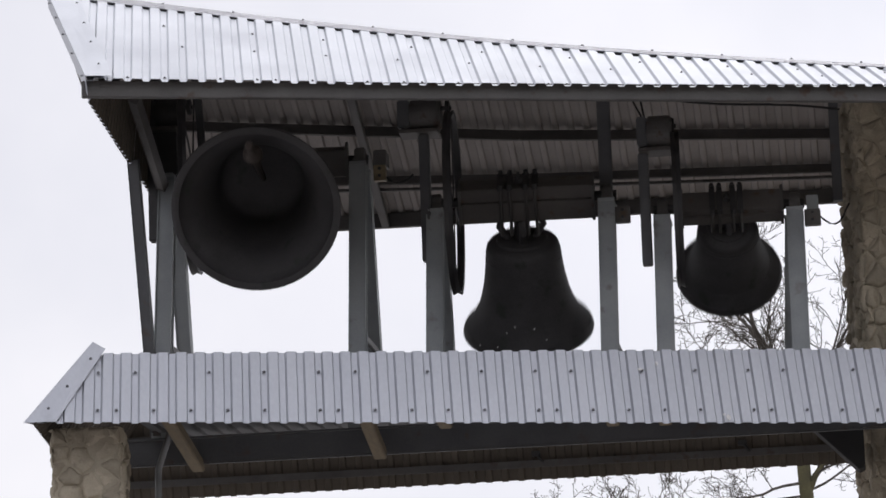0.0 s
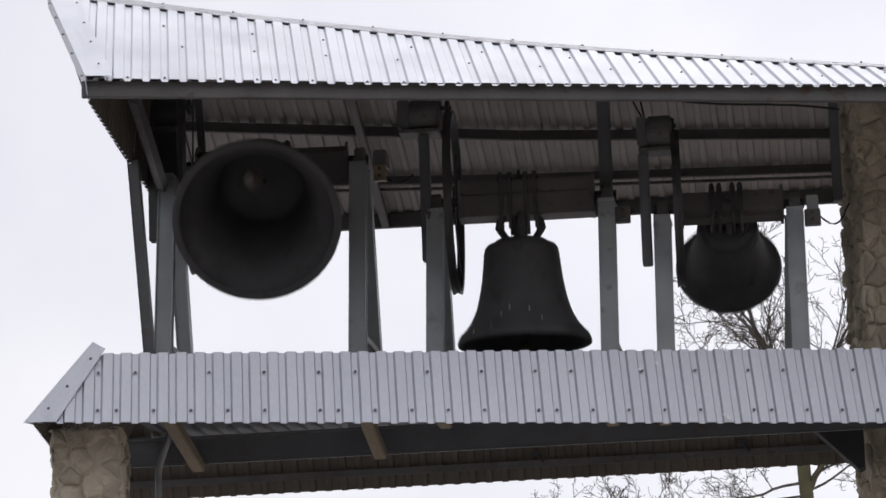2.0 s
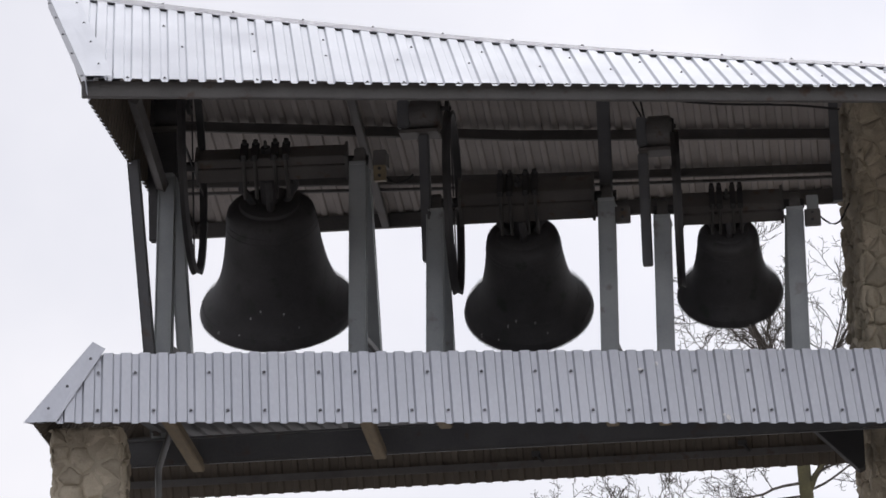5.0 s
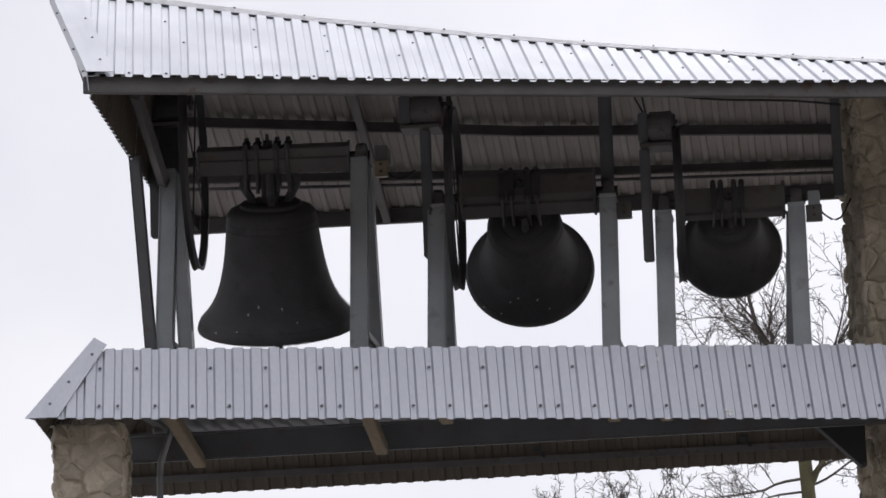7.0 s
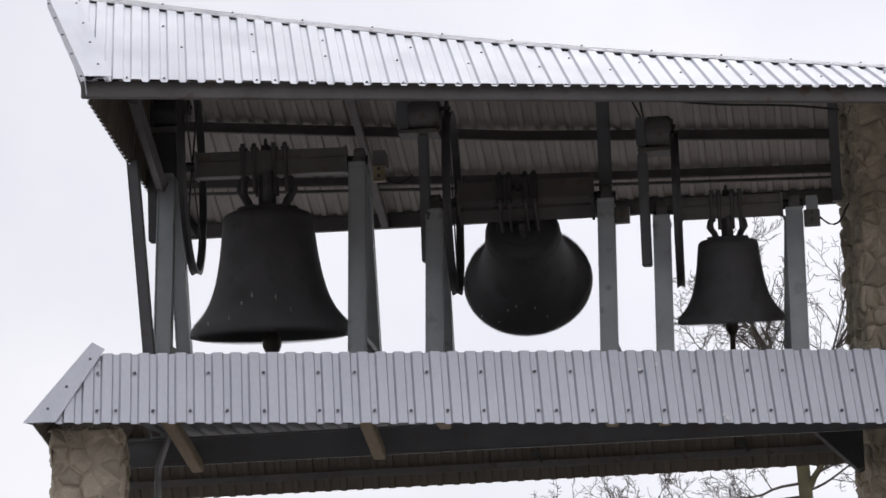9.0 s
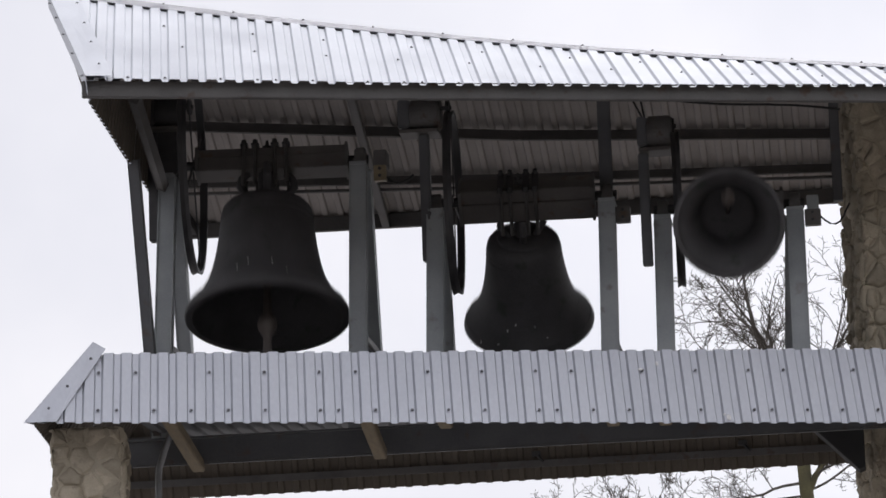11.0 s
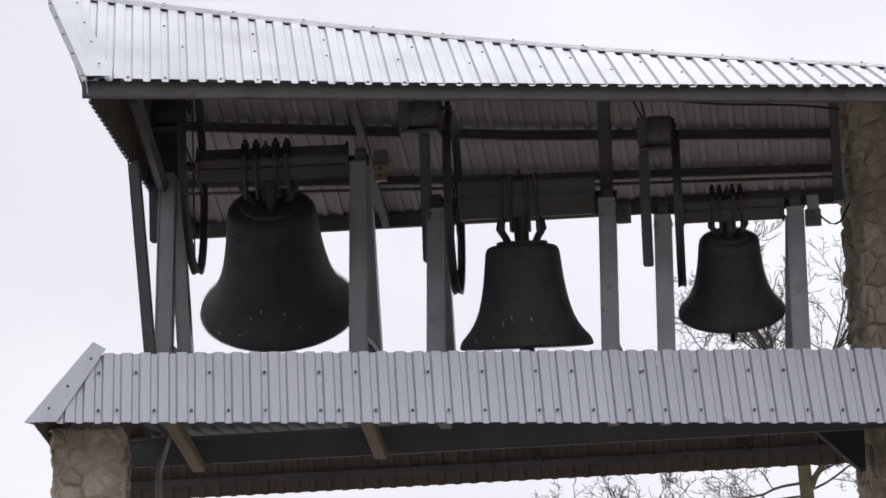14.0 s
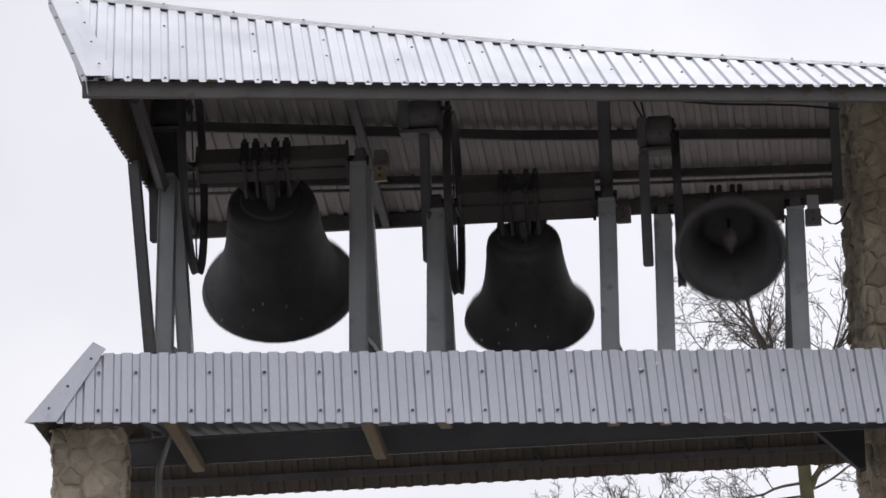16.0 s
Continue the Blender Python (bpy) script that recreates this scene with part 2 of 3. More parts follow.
def back_ridge(s):
    return ridge(-3.5 + s)


def back_eave(s):
    """The eave of the back slope, whose free end is cut back in a curve."""
    e = Vector((-3.5 + s, BACK_Y, BACK_Z))
    return back_ridge(s).lerp(e, min(1.0, math.sqrt(max(0.0, s + 0.06) / 0.55)))


def on_back(x, f, drop=0.0):
    """A point of the back slope, f from ridge (0) to eave (1), at about x."""
    a, b = ridge(x), Vector((x, BACK_Y, BACK_Z))
    return a.lerp(b, f) - Vector((0, 0, drop))


def upper_roof():
    roof = thing("belfry_roof", (0, 1.6, 8.1), "swept gable roof of silver ribbed steel sheet over the bells", "roof")

    def cut_eave(s):
        """The eave, and past its end the slanting verge."""
        return front_eave(s).lerp(front_ridge(s), min(0.96, max(0.0, -s / 0.336)))

    sheets(roof, "roof_sheet", cut_eave, front_ridge, -0.3, ROOF_END, (0, -0.4, 1), M_BACK)
    sheets(roof, "roof_sheet", back_eave, back_ridge, 0.01, 9.7, (0, 0.4, 1), M_BACK)
    # verge flashing on the prow-shaped end
    a, b = UP_L + Vector((-0.01, -0.02, 0.034)), PEAK + Vector((-0.02, 0, 0.034))
    a0, b0 = a.copy(), b.copy()
    ia, ib = front_eave(0.19) + Vector((0, -0.02, 0.036)), ridge(-3.27) + Vector((0, -0.02, 0.036))
    part("verge_flashing", slab(a, ia, ib, b, 0.003), M_SHEET, roof, "plain folded sheet flashing")
    lo = Vector((0.012, 0.0, -0.15))
    part("verge_flashing", slab(a + Vector((-0.004, 0, 0.002)), b + Vector((-0.004, 0, 0.002)), b + lo, a + lo, 0.003), M_SHEET, roof, "plain folded sheet flashing")
    # ridge cap, lying on the ribs, and a strip under its front edge
    cap, shade_strip = bmesh.new(), bmesh.new()
    rows, fill = [], []
    for i in range(49):
        x = -3.5 + 0.2 * i
        top = ridge(x) + Vector((0, 0, 0.046))
        fall = Vector((0, UP_L.y + 0.28 * (x + 2.95) - top.y, front_eave(0).z - ridge(x).z)).normalized()
        lip = ridge(x) + fall * 0.13 + Vector((0, 0, 0.029))
        rows.append([cap.verts.new(lip + Vector((0, 0.004, -0.004))), cap.verts.new(lip), cap.verts.new(top), cap.verts.new(top + Vector((0, 0.13, -0.03)))])
        fill.append([shade_strip.verts.new(lip + fall * d + Vector((0, 0.002, z))) for d, z in ((-0.006, -0.003), (-0.006, -0.03), (-0.05, -0.03), (-0.05, -0.003))])
    for r1, r2 in zip(rows, rows[1:]):
        for k in range(3):
            cap.faces.new((r1[k], r2[k], r2[k + 1], r1[k + 1]))
    bmesh.ops.solidify(cap, geom=cap.faces[:], thickness=0.002)
    part("ridge_cap", cap, M_TRIM, roof)
    # the black strip stands in for the shade below the cap's edge
    for r1, r2 in zip(fill, fill[1:]):
        for k in range(4):
            shade_strip.faces.new((r1[k], r2[k], r2[(k + 1) % 4], r1[(k + 1) % 4]))
    bmesh.ops.recalc_face_normals(shade_strip, faces=shade_strip.faces)
    part("ridge_shade_strip", shade_strip, M_RUBBER, roof, "dark strip in place of the shade under the ridge cap")
    # the ribbed sheet that closes the free side under the prow
    side_a, side_b = Vector((-2.55, -1.45, 8.05)), Vector((-2.815, 2.7, 8.05))
    side_len = (side_b - side_a).length

    def side_low(s):
        return side_a.lerp(side_b, s / side_len)

    def side_up(s):
        return side_low(s) + Vector((0.06, 0, min(0.85, 0.12 + 0.27 * s)))

    sheets(roof, "side_sheet", side_low, side_up, 0.0, side_len, (-1, 0, 0.5), M_SHADED_BROWN)
    # frame under the sheets
    inset = Vector((-math.sin(A_UP), math.cos(A_UP), 0)) * 0.1
    bm = bmesh.new()
    p, q = front_eave(-0.035) + inset + Vector((0, 0, -0.045)), front_eave(ROOF_END) + inset + Vector((0, 0, -0.045))
    bar(bm, p, q, 0.06, 0.125)
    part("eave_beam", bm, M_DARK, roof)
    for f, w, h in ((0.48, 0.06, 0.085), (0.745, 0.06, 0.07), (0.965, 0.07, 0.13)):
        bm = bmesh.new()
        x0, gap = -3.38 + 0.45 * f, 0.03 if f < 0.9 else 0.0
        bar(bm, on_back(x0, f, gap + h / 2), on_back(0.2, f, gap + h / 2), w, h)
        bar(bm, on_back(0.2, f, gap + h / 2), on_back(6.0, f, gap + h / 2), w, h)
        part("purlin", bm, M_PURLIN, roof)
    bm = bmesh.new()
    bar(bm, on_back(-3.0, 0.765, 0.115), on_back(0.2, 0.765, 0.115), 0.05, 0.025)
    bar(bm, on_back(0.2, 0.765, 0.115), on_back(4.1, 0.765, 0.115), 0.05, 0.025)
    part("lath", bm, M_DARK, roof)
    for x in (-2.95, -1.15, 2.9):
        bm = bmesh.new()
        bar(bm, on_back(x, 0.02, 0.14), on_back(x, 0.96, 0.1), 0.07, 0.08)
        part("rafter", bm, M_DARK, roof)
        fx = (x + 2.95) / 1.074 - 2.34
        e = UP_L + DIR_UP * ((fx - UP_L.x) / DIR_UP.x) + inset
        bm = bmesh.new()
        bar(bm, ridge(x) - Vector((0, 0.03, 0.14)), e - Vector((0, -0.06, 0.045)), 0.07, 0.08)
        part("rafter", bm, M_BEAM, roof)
    bm = bmesh.new()
    bar(bm, on_back(-3.3, 0.36, 0.07), on_back(-2.9, 0.97, 0.07), 0.1, 0.1)
    # black instead of dark steel, for the shade at the free end
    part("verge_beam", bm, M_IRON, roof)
    bm = bmesh.new()
    bar(bm, PEAK + Vector((0.14, -0.04, -0.1)), UP_L + Vector((0.1, 0.12, -0.06)), 0.06, 0.09)
    part("verge_beam", bm, M_DARK, roof)
    # screws
    up = Vector((0, -0.4, 1))
    spots = []
    for i in range(2, 52):
        s = i * PITCH + 0.021
        a, b = front_eave(s), front_ridge(s)
        if i % 8 in (2, 4, 7, 1):
            spots.append(a.lerp(b, 0.04) + Vector((0, 0, 0.002)))
        if i % 4 == 1:
            spots.append(a.lerp(b, 0.46) + Vector((0, 0, 0.002)))
        if i % 9 in (0, 4):
            spots.append(a.lerp(b, 0.74) + Vector((0, 0, 0.002)))
        if i % 4 == 0:
            spots.append(b + (a - b).normalized() * 0.06 + Vector((0, 0, 0.052)))
    for f in (0.1, 0.34, 0.56, 0.8, 0.96):
        spots.append((UP_L + Vector((0.11, 0, 0.045))).lerp(PEAK + Vector((0.19, 0, 0.045)), f))
    for f in (0.06, 0.3, 0.52, 0.72, 0.9):
        spots.append(a0.lerp(b0, f) + Vector((-0.008, -0.01, -0.05)))
    screw_heads(roof, spots, up)


# ---------- the skirt roof round the deck ----------
LOW_L = Vector((-3.09, -1.28, 5.68))
DIR_LOW = Vector((math.cos(A_LOW), math.sin(A_LOW), 0))
IN_LOW = Vector((-math.sin(A_LOW), math.cos(A_LOW), 0))
LOW_B = Vector((-3.62, 3.0, 5.68))


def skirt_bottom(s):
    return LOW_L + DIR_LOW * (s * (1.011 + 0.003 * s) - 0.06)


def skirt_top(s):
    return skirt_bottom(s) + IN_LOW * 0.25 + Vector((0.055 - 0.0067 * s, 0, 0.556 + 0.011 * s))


def skirt_roof():
    sk = thing("skirt_roof", (0, 0, 5.68), "narrow steep skirt roof of silver ribbed sheet below the bells", "roof")
    # the front run, cut by the hip at its free end
    hip = 0.56

    def top_cut(s):
        a, b = skirt_bottom(s), skirt_top(s)
        return a.lerp(b, min(1.0, max(0.02, (s - 0.05) / hip)))

    sheets(sk, "skirt_sheet", skirt_bottom, top_cut, 0.09, 9.3, (0.3, -1, 0.4), M_SHADED_BROWN)
    # the side run and the back run
    side_d = (LOW_B - LOW_L)
    side_len = side_d.length
    side_d = side_d / side_len

    def side_bottom(s):
        return LOW_L + Vector((0.04, 0.02, 0)) + side_d * s

    def side_top(s):
        f = min(1.0, max(0.02, s / 0.3))
        return side_bottom(s) + Vector((0.44, 0.05, 0.62)) * f

    sheets(sk, "skirt_sheet", side_bottom, side_top, 0.02, side_len, (-1, 0, 0.5), M_SHADED_BROWN)

    def back_bottom(s):
        return Vector((LOW_B.x + s, 3.07 - 0.012 * s, 5.66))

    def back_top(s):
        return Vector((LOW_B.x + s, 2.77 - 0.012 * s, 6.28))

    sheets(sk, "skirt_sheet", back_bottom, back_top, 0.05, 9.4, (0, 1, 0.4), M_SHADED_BROWN)
    # hip flashing
    a = LOW_L + Vector((-0.02, -0.04, 0.0))
    t = LOW_L + Vector((0.42, 0.36, 0.65))
    r1, r2 = skirt_bottom(0.28) + Vector((0, -0.032, 0.012)), skirt_top(0.63) + Vector((0, -0.035, 0.035))
    part("hip_flashing", slab(a, r1, r2, t, 0.003), M_SHEET, sk, "plain folded sheet flashing")
    part("hip_flashing", slab(a + Vector((0.004, 0.004, 0.004)), t, t + side_d * 0.25 + Vector((0.05, 0, -0.04)), a + side_d * 0.25 + Vector((0.055, 0, 0.02)), 0.003), M_SHEET, sk, "plain folded sheet flashing")
    spots = [a.lerp(t, f) + Vector((0.125, -0.015, 0.02)) for f in (0.13, 0.4, 0.74)]
    for i in range(3, 52):
        s = i * PITCH + 0.021
        a1, b1 = skirt_bottom(s), skirt_top(s)
        if i == 4 or (i - 5) % 12 in (0, 2, 4, 6, 8, 11):
            spots.append(a1.lerp(b1, 0.18))
        if (i - 4) % 12 in (0, 2, 6, 9):
            spots.append(a1.lerp(b1, 0.72))
    screw_heads(sk, [p + Vector((0.004, -0.012, 0.004)) if i > 2 else p for i, p in enumerate(spots)], (0.3, -1, 0.4))
    for s, f, w, h in ((4.675, 0.72, 0.02, 0.012), (4.81, 0.8, 0.014, 0.02), (5.31, 0.06, 0.02, 0.028), (5.28, 0.1, 0.012, 0.01)):
        bm = bmesh.new()
        bmesh.ops.create_icosphere(bm, subdivisions=2, radius=1.0, matrix=Matrix.Translation(skirt_bottom(s).lerp(skirt_top(s), f) + Vector((0.008, -0.022, 0.01))) @ pose(0, 0, 0, -24, 0, 19.85) @ Matrix.Diagonal((w, 0.006, h, 1)))
        part("white_stain", bm, M_STAIN, sk, "chalky white dropping")
    # carrying rails inside
    for f in (0.15, 0.72):
        bm = bmesh.new()
        o = IN_LOW * 0.035
        bar(bm, skirt_bottom(0.4).lerp(skirt_top(0.4), f) + o, skirt_bottom(7.2).lerp(skirt_top(7.2), f) + o, 0.04, 0.05)
        part("rail", bm, M_DARK, sk)
        bm = bmesh.new()
        bar(bm, back_bottom(0.3).lerp(back_top(0.3), f + 0.05) - Vector((0, 0.05, 0)), back_bottom(8.0).lerp(back_top(8.0), f + 0.05) - Vector((0, 0.05, 0)), 0.04, 0.045)
        part("rail", bm, M_DARK, sk)


# ---------- deck, joists and bell frame ----------
BELL_Y = 1.75


def deck():
    dk = thing("bell_deck", (0, 1, 5.9), "grey ribbed steel deck under the bells", "deck")

    def lo(s):
        x = -3.0 + s
        return Vector((x, -0.98 + (x + 3.0) * 0.361 + 0.12, 5.93))

    def hi(s):
        return Vector((-3.0 + s, 2.8, 5.93))

    bm = corrugated(lo, hi, 0.35, 6.6, (0, 0, 1))
    ob = part("deck_sheet", bm, M_BEAM, dk, second=M_BEAM)
    for (x1, y1), (x2, y2), w in (((-2.15, -0.8), (-2.3, 1.22), 0.1), ((-0.72, -0.36), (-0.8, 1.05), 0.1), ((-0.17, -0.1), (-0.19, 0.42), 0.1), ((1.1, 0.33), (1.08, 0.75), 0.1), ((1.5, 0.47), (1.48, 0.85), 0.1)):
        j = thing("joist", (x1, y1, 5.7), "weathered brown timber joist under the deck", "joist", "timber joists under the deck")
        bm = bmesh.new()
        bar(bm, (x1, y1, 5.78), (x2, y2, 5.66 if y2 > 1 else 5.78), w, 0.09, bevel=0.008)
        part("timber", bm, M_WOOD, j)


LEGS = ((-2.585, 8.24), (-0.99, 8.24), (-0.365, 7.806), (1.04, 7.806), (1.485, 7.64), (2.556, 7.64))


def bell_frame():
    fr = thing("steel_trestle", (0, BELL_Y, 5.68), "grey painted steel frame of leaning legs that carries the bells", "trestle")
    for y, z in ((1.15, 5.78), (2.35, 6.06)):
        bm = bmesh.new()
        channel(bm, (-2.85, y, z), (3.6, y, z), 0.11, 0.22)
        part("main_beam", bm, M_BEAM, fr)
    for (x, z), skew in zip(LEGS, (0.0, 0.0, -0.015, -0.085, -0.085, -0.12)):
        for y0, y1, foot, dx in ((1.15, 1.62, 5.89, 0.0), (2.35, 1.88, 6.17, skew)):
            bm = bmesh.new()
            bar(bm, (x + dx, y0, foot), (x + dx * 0.25, y1, z - 0.09), 0.118, 0.1, (0, 1, 0), 0.01)
            part("leg", bm, M_POST, fr)
        bm = bmesh.new()
        block(bm, (x - 0.062, 1.55, z - 0.1), (x + 0.062, 1.95, z - 0.07))
        part("head_plate", bm, M_POST, fr)
        bm = bmesh.new()
        block(bm, (x - 0.045, 1.62, z - 0.07), (x + 0.045, 1.88, z - 0.02), 0.008)
        tmp = bmesh.new()
        bmesh.ops.create_cone(tmp, cap_ends=True, segments=24, radius1=0.085, radius2=0.085, depth=0.085, matrix=pose(x, BELL_Y, z, 0, 90, 0))
        bmesh.ops.bevel(tmp, geom=[e for e in tmp.edges if len(e.link_faces) == 2 and e.calc_face_angle() > 1], offset=0.01, segments=2, affect="EDGES")
        merge(bm, tmp)
        part("bearing", bm, M_DARK, fr, "black bearing block", smooth=True)
    # cross ties between the leg pairs
    for x, z in LEGS:
        bm = bmesh.new()
        f = 0.35
        bar(bm, (x + 0.03, 1.15 + 0.47 * f, 5.89 + (z - 5.98) * f), (x + 0.03, 2.35 - 0.47 * f, 5.89 + (z - 5.98) * f), 0.03, 0.06)
        part("cross_tie", bm, M_DARK, fr)
    # small zinc plates beside the bearings
    for x, z, w, paint in ((-0.815, 8.075, 0.1, M_PLATE), (1.165, 7.605, 0.12, M_STOCK), (2.695, 7.49, 0.13, M_STOCK)):
        bm = bmesh.new()
        block(bm, (x - w / 2, 1.6, z - 0.07), (x + w / 2, 1.68, z + 0.06), 0.004)
        part("bracket_plate", bm, paint, fr, "flat bracket plate with two bolts")
        for dz in (-0.03, 0.03):
            bm = bmesh.new()
            bmesh.ops.create_cone(bm, cap_ends=True, segments=6, radius1=0.014, radius2=0.014, depth=0.02, matrix=pose(x, 1.595, z + dz, 90, 0, 0))
            part("bolt", bm, M_IRON, fr)
    bm = bmesh.new()
    block(bm, (-0.87, 1.65, 8.145), (-0.765, 1.85, 8.275))
    part("switch_box", bm, M_DARK, fr)
    bm = bmesh.new()
    block(bm, (2.65, 1.69, 7.49), (2.745, 1.85, 7.685))
    part("switch_box", bm, M_POST, fr)
    # posts from the frame up to the roof; left ones coloured dark for shade
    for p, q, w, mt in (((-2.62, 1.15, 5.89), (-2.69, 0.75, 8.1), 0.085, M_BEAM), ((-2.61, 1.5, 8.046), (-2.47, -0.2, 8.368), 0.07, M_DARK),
                        # the first is widened and black to stand in for the corner's shade
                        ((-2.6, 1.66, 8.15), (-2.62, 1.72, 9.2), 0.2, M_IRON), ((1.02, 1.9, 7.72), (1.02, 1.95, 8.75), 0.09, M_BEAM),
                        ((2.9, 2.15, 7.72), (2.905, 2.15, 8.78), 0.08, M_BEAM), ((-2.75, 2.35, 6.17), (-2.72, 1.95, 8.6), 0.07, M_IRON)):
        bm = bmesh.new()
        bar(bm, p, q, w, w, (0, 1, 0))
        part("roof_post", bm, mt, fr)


# ---------- drives ----------
def drive(x0, x1, z0, z1, px, pz0, wheel_x, label, paint):
    y = 1.6
    m = thing("bell_motor", ((x0 + x1) / 2, y, z0), label, "motor", "motors of the bells")
    bm = bmesh.new()
    r = (z1 - z0) / 2
    tmp = bmesh.new()
    bmesh.ops.create_cone(tmp, cap_ends=True, segments=28, radius1=r, radius2=r, depth=(x1 - x0) * 0.72, matrix=pose(x0 + (x1 - x0) * 0.64, y, z0 + r, 0, 90, 0))
    bmesh.ops.bevel(tmp, geom=[e for e in tmp.edges if e.calc_face_angle(0) > 1], offset=0.015, segments=2, affect="EDGES")
    merge(bm, tmp)
    part("housing", bm, M_IRON if paint == M_IRON else M_DARK, m)
    bm = bmesh.new()
    block(bm, (x0, y - r * 0.8, z0 + 0.02), (x0 + (x1 - x0) * 0.3, y + r * 0.8, z1 - 0.02), 0.012)
    part("gear_box", bm, paint, m)
    bm = bmesh.new()
    block(bm, (x0 + 0.01, y - 0.13, z0 - 0.03), (x1 - 0.02, y + 0.13, z0 - 0.002), 0.004)
    part("base_plate", bm, M_STOCK, m)
    bm = bmesh.new()
    tube(bm, [(x1, y, z0 + r + 0.05), (wheel_x + 0.03, y, z0 + r + 0.05)], 0.018, 12)
    bmesh.ops.create_cone(bm, cap_ends=True, segments=20, radius1=0.065, radius2=0.065, depth=0.03, matrix=pose(wheel_x, y, z0 + r + 0.05, 0, 90, 0))
    part("sprocket", bm, M_IRON, m)
    bm = bmesh.new()
    block(bm, (px, y - 0.05, pz0), (px + 0.082, y + 0.05, z0 - 0.032), 0.008)
    part("post", bm, paint, m)
    bm = bmesh.new()
    block(bm, (px + 0.01, y - 0.04, pz0 + 0.18), (px + 0.07, y + 0.24, pz0 + 0.25), 0.006)
    part("bracket", bm, M_DARK, m)


def drives():
    drive(-0.64, -0.29, 8.39, 8.665, -0.478, 7.3, -0.235, "dark electric motor with gear box on a grey post", M_BEAM)
    drive(1.315, 1.6, 8.115, 8.395, 1.312, 7.16, 1.6, "dark electric motor with gear box on a grey post", M_BEAM)
    # this motor's black colour stands in for the shade round it
    drive(-2.75, -2.46, 8.55, 8.8, -2.74, 7.6, -2.39, "electric motor blackened for the shade under the roof", M_IRON)


# ---------- bells ----------
BODY = ((1.0, 0.0), (1.005, 0.03), (0.985, 0.1), (0.93, 0.17), (0.86, 0.25), (0.8, 0.335), (0.745, 0.44), (0.7, 0.56), (0.665, 0.69), (0.635, 0.83), (0.61, 0.98),
        (0.59, 1.14), (0.572, 1.3), (0.562, 1.4), (0.548, 1.46), (0.515, 1.505), (0.46, 1.53), (0.395, 1.54), (0.385, 1.552), (0.38, 1.58), (0.36, 1.59), (0.2, 1.592), (0.0, 1.592))


def swinging_bell(x, axis, r, hang, stock, wheel_x, wheel_r, label, tall):
    """A bell that hangs in a headstock and turns round the line through its bearings."""
    c = Vector((x, BELL_Y, axis))
    bell = thing("church_bell", c, label, "bell", "three swinging bells")
    lip = axis - hang
    height = 1.592 * r
    prof = [(a * r, b * r) for a, b in BODY]
    inner = [((a - 0.09 + 0.035 * min(1.0, b / 0.6)) * r, b * r) for a, b in BODY if b < 1.35]
    bm = bmesh.new()
    revolve(bm, prof, (x, BELL_Y, lip), 64)
    revolve(bm, [(1.0 * r, 0.0), (0.96 * r, -0.012 * r), (0.915 * r, 0.0)] + inner[1:] + [(p * r, q * r) for p, q in ((0.5, 1.38), (0.475, 1.43), (0.43, 1.465), (0.36, 1.49), (0.26, 1.503), (0.13, 1.508), (0.0, 1.51))], (x, BELL_Y, lip), 64)
    bmesh.ops.remove_doubles(bm, verts=bm.verts, dist=0.0005)
    bmesh.ops.recalc_face_normals(bm, faces=bm.faces)
    shell_ob = part("bell_body", bm, M_BELL, bell, "dark weathered bronze body", smooth=True)
    for zz, rr, t in ((0.36, 0.782, 0.005), (1.28, 0.573, 0.005), (1.36, 0.564, 0.005), (0.14, 0.952, 0.005)):
        bm = bmesh.new()
        tube(bm, [(x + rr * r * math.cos(a), BELL_Y + rr * r * math.sin(a), lip + zz * r) for a in [6.283185 * k / 56 for k in range(56)]], t * r * 1.6, 6, closed=True)
        part("moulding", bm, M_BELL, shell_ob, smooth=True)
    if r > 0.5:
        for u, zz, w, hh in ((-0.72, 0.11, 0.007, 0.01), (-0.3, 0.34, 0.004, 0.018), (-0.17, 0.43, 0.004, 0.02), (0.12, 0.4, 0.005, 0.014), (-0.45, 0.16, 0.006, 0.006), (0.3, 0.24, 0.004, 0.008)):
            rr = next(p[0] + (q[0] - p[0]) * (zz - p[1]) / (q[1] - p[1]) for p, q in zip(BODY, BODY[1:]) if p[1] <= zz < q[1]) * r
            a = math.asin(u * r / max(rr, abs(u) * r * 1.01))
            bm = bmesh.new()
            bmesh.ops.create_icosphere(bm, subdivisions=2, radius=1.0, matrix=pose(x + rr * math.sin(a), BELL_Y - rr * math.cos(a), lip + zz * r, 0, 0, math.degrees(a)) @ Matrix.Diagonal((w, 0.004, hh, 1)))
            part("white_stain", bm, M_STAIN, shell_ob, "chalky white dropping")
    top = lip + height
    # crown loops
    bm = bmesh.new()
    h = axis - stock / 2 - top
    for k in range(4):
        a = 6.283185 * k / 4 + 0.1
        d = Vector((math.cos(a), math.sin(a), 0))
        tube(bm, [Vector((x, BELL_Y, top - 0.02)) + d * 0.2 * r, Vector((x, BELL_Y, top + 0.2 * h)) + d * 0.25 * r, Vector((x, BELL_Y, top + 0.55 * h)) + d * 0.33 * r,
                  Vector((x, BELL_Y, top + 0.8 * h)) + d * 0.31 * r, Vector((x, BELL_Y, top + h + 0.005)) + d * 0.24 * r], 0.045 * r + 0.006, 8)
    tube(bm, [(x, BELL_Y, top - 0.02), (x, BELL_Y, top + h + 0.01)], 0.11 * r, 12)
    part("crown", bm, M_BELL, bell, smooth=True)
    # the clapper's bolt, standing over the headstock
    bm = bmesh.new()
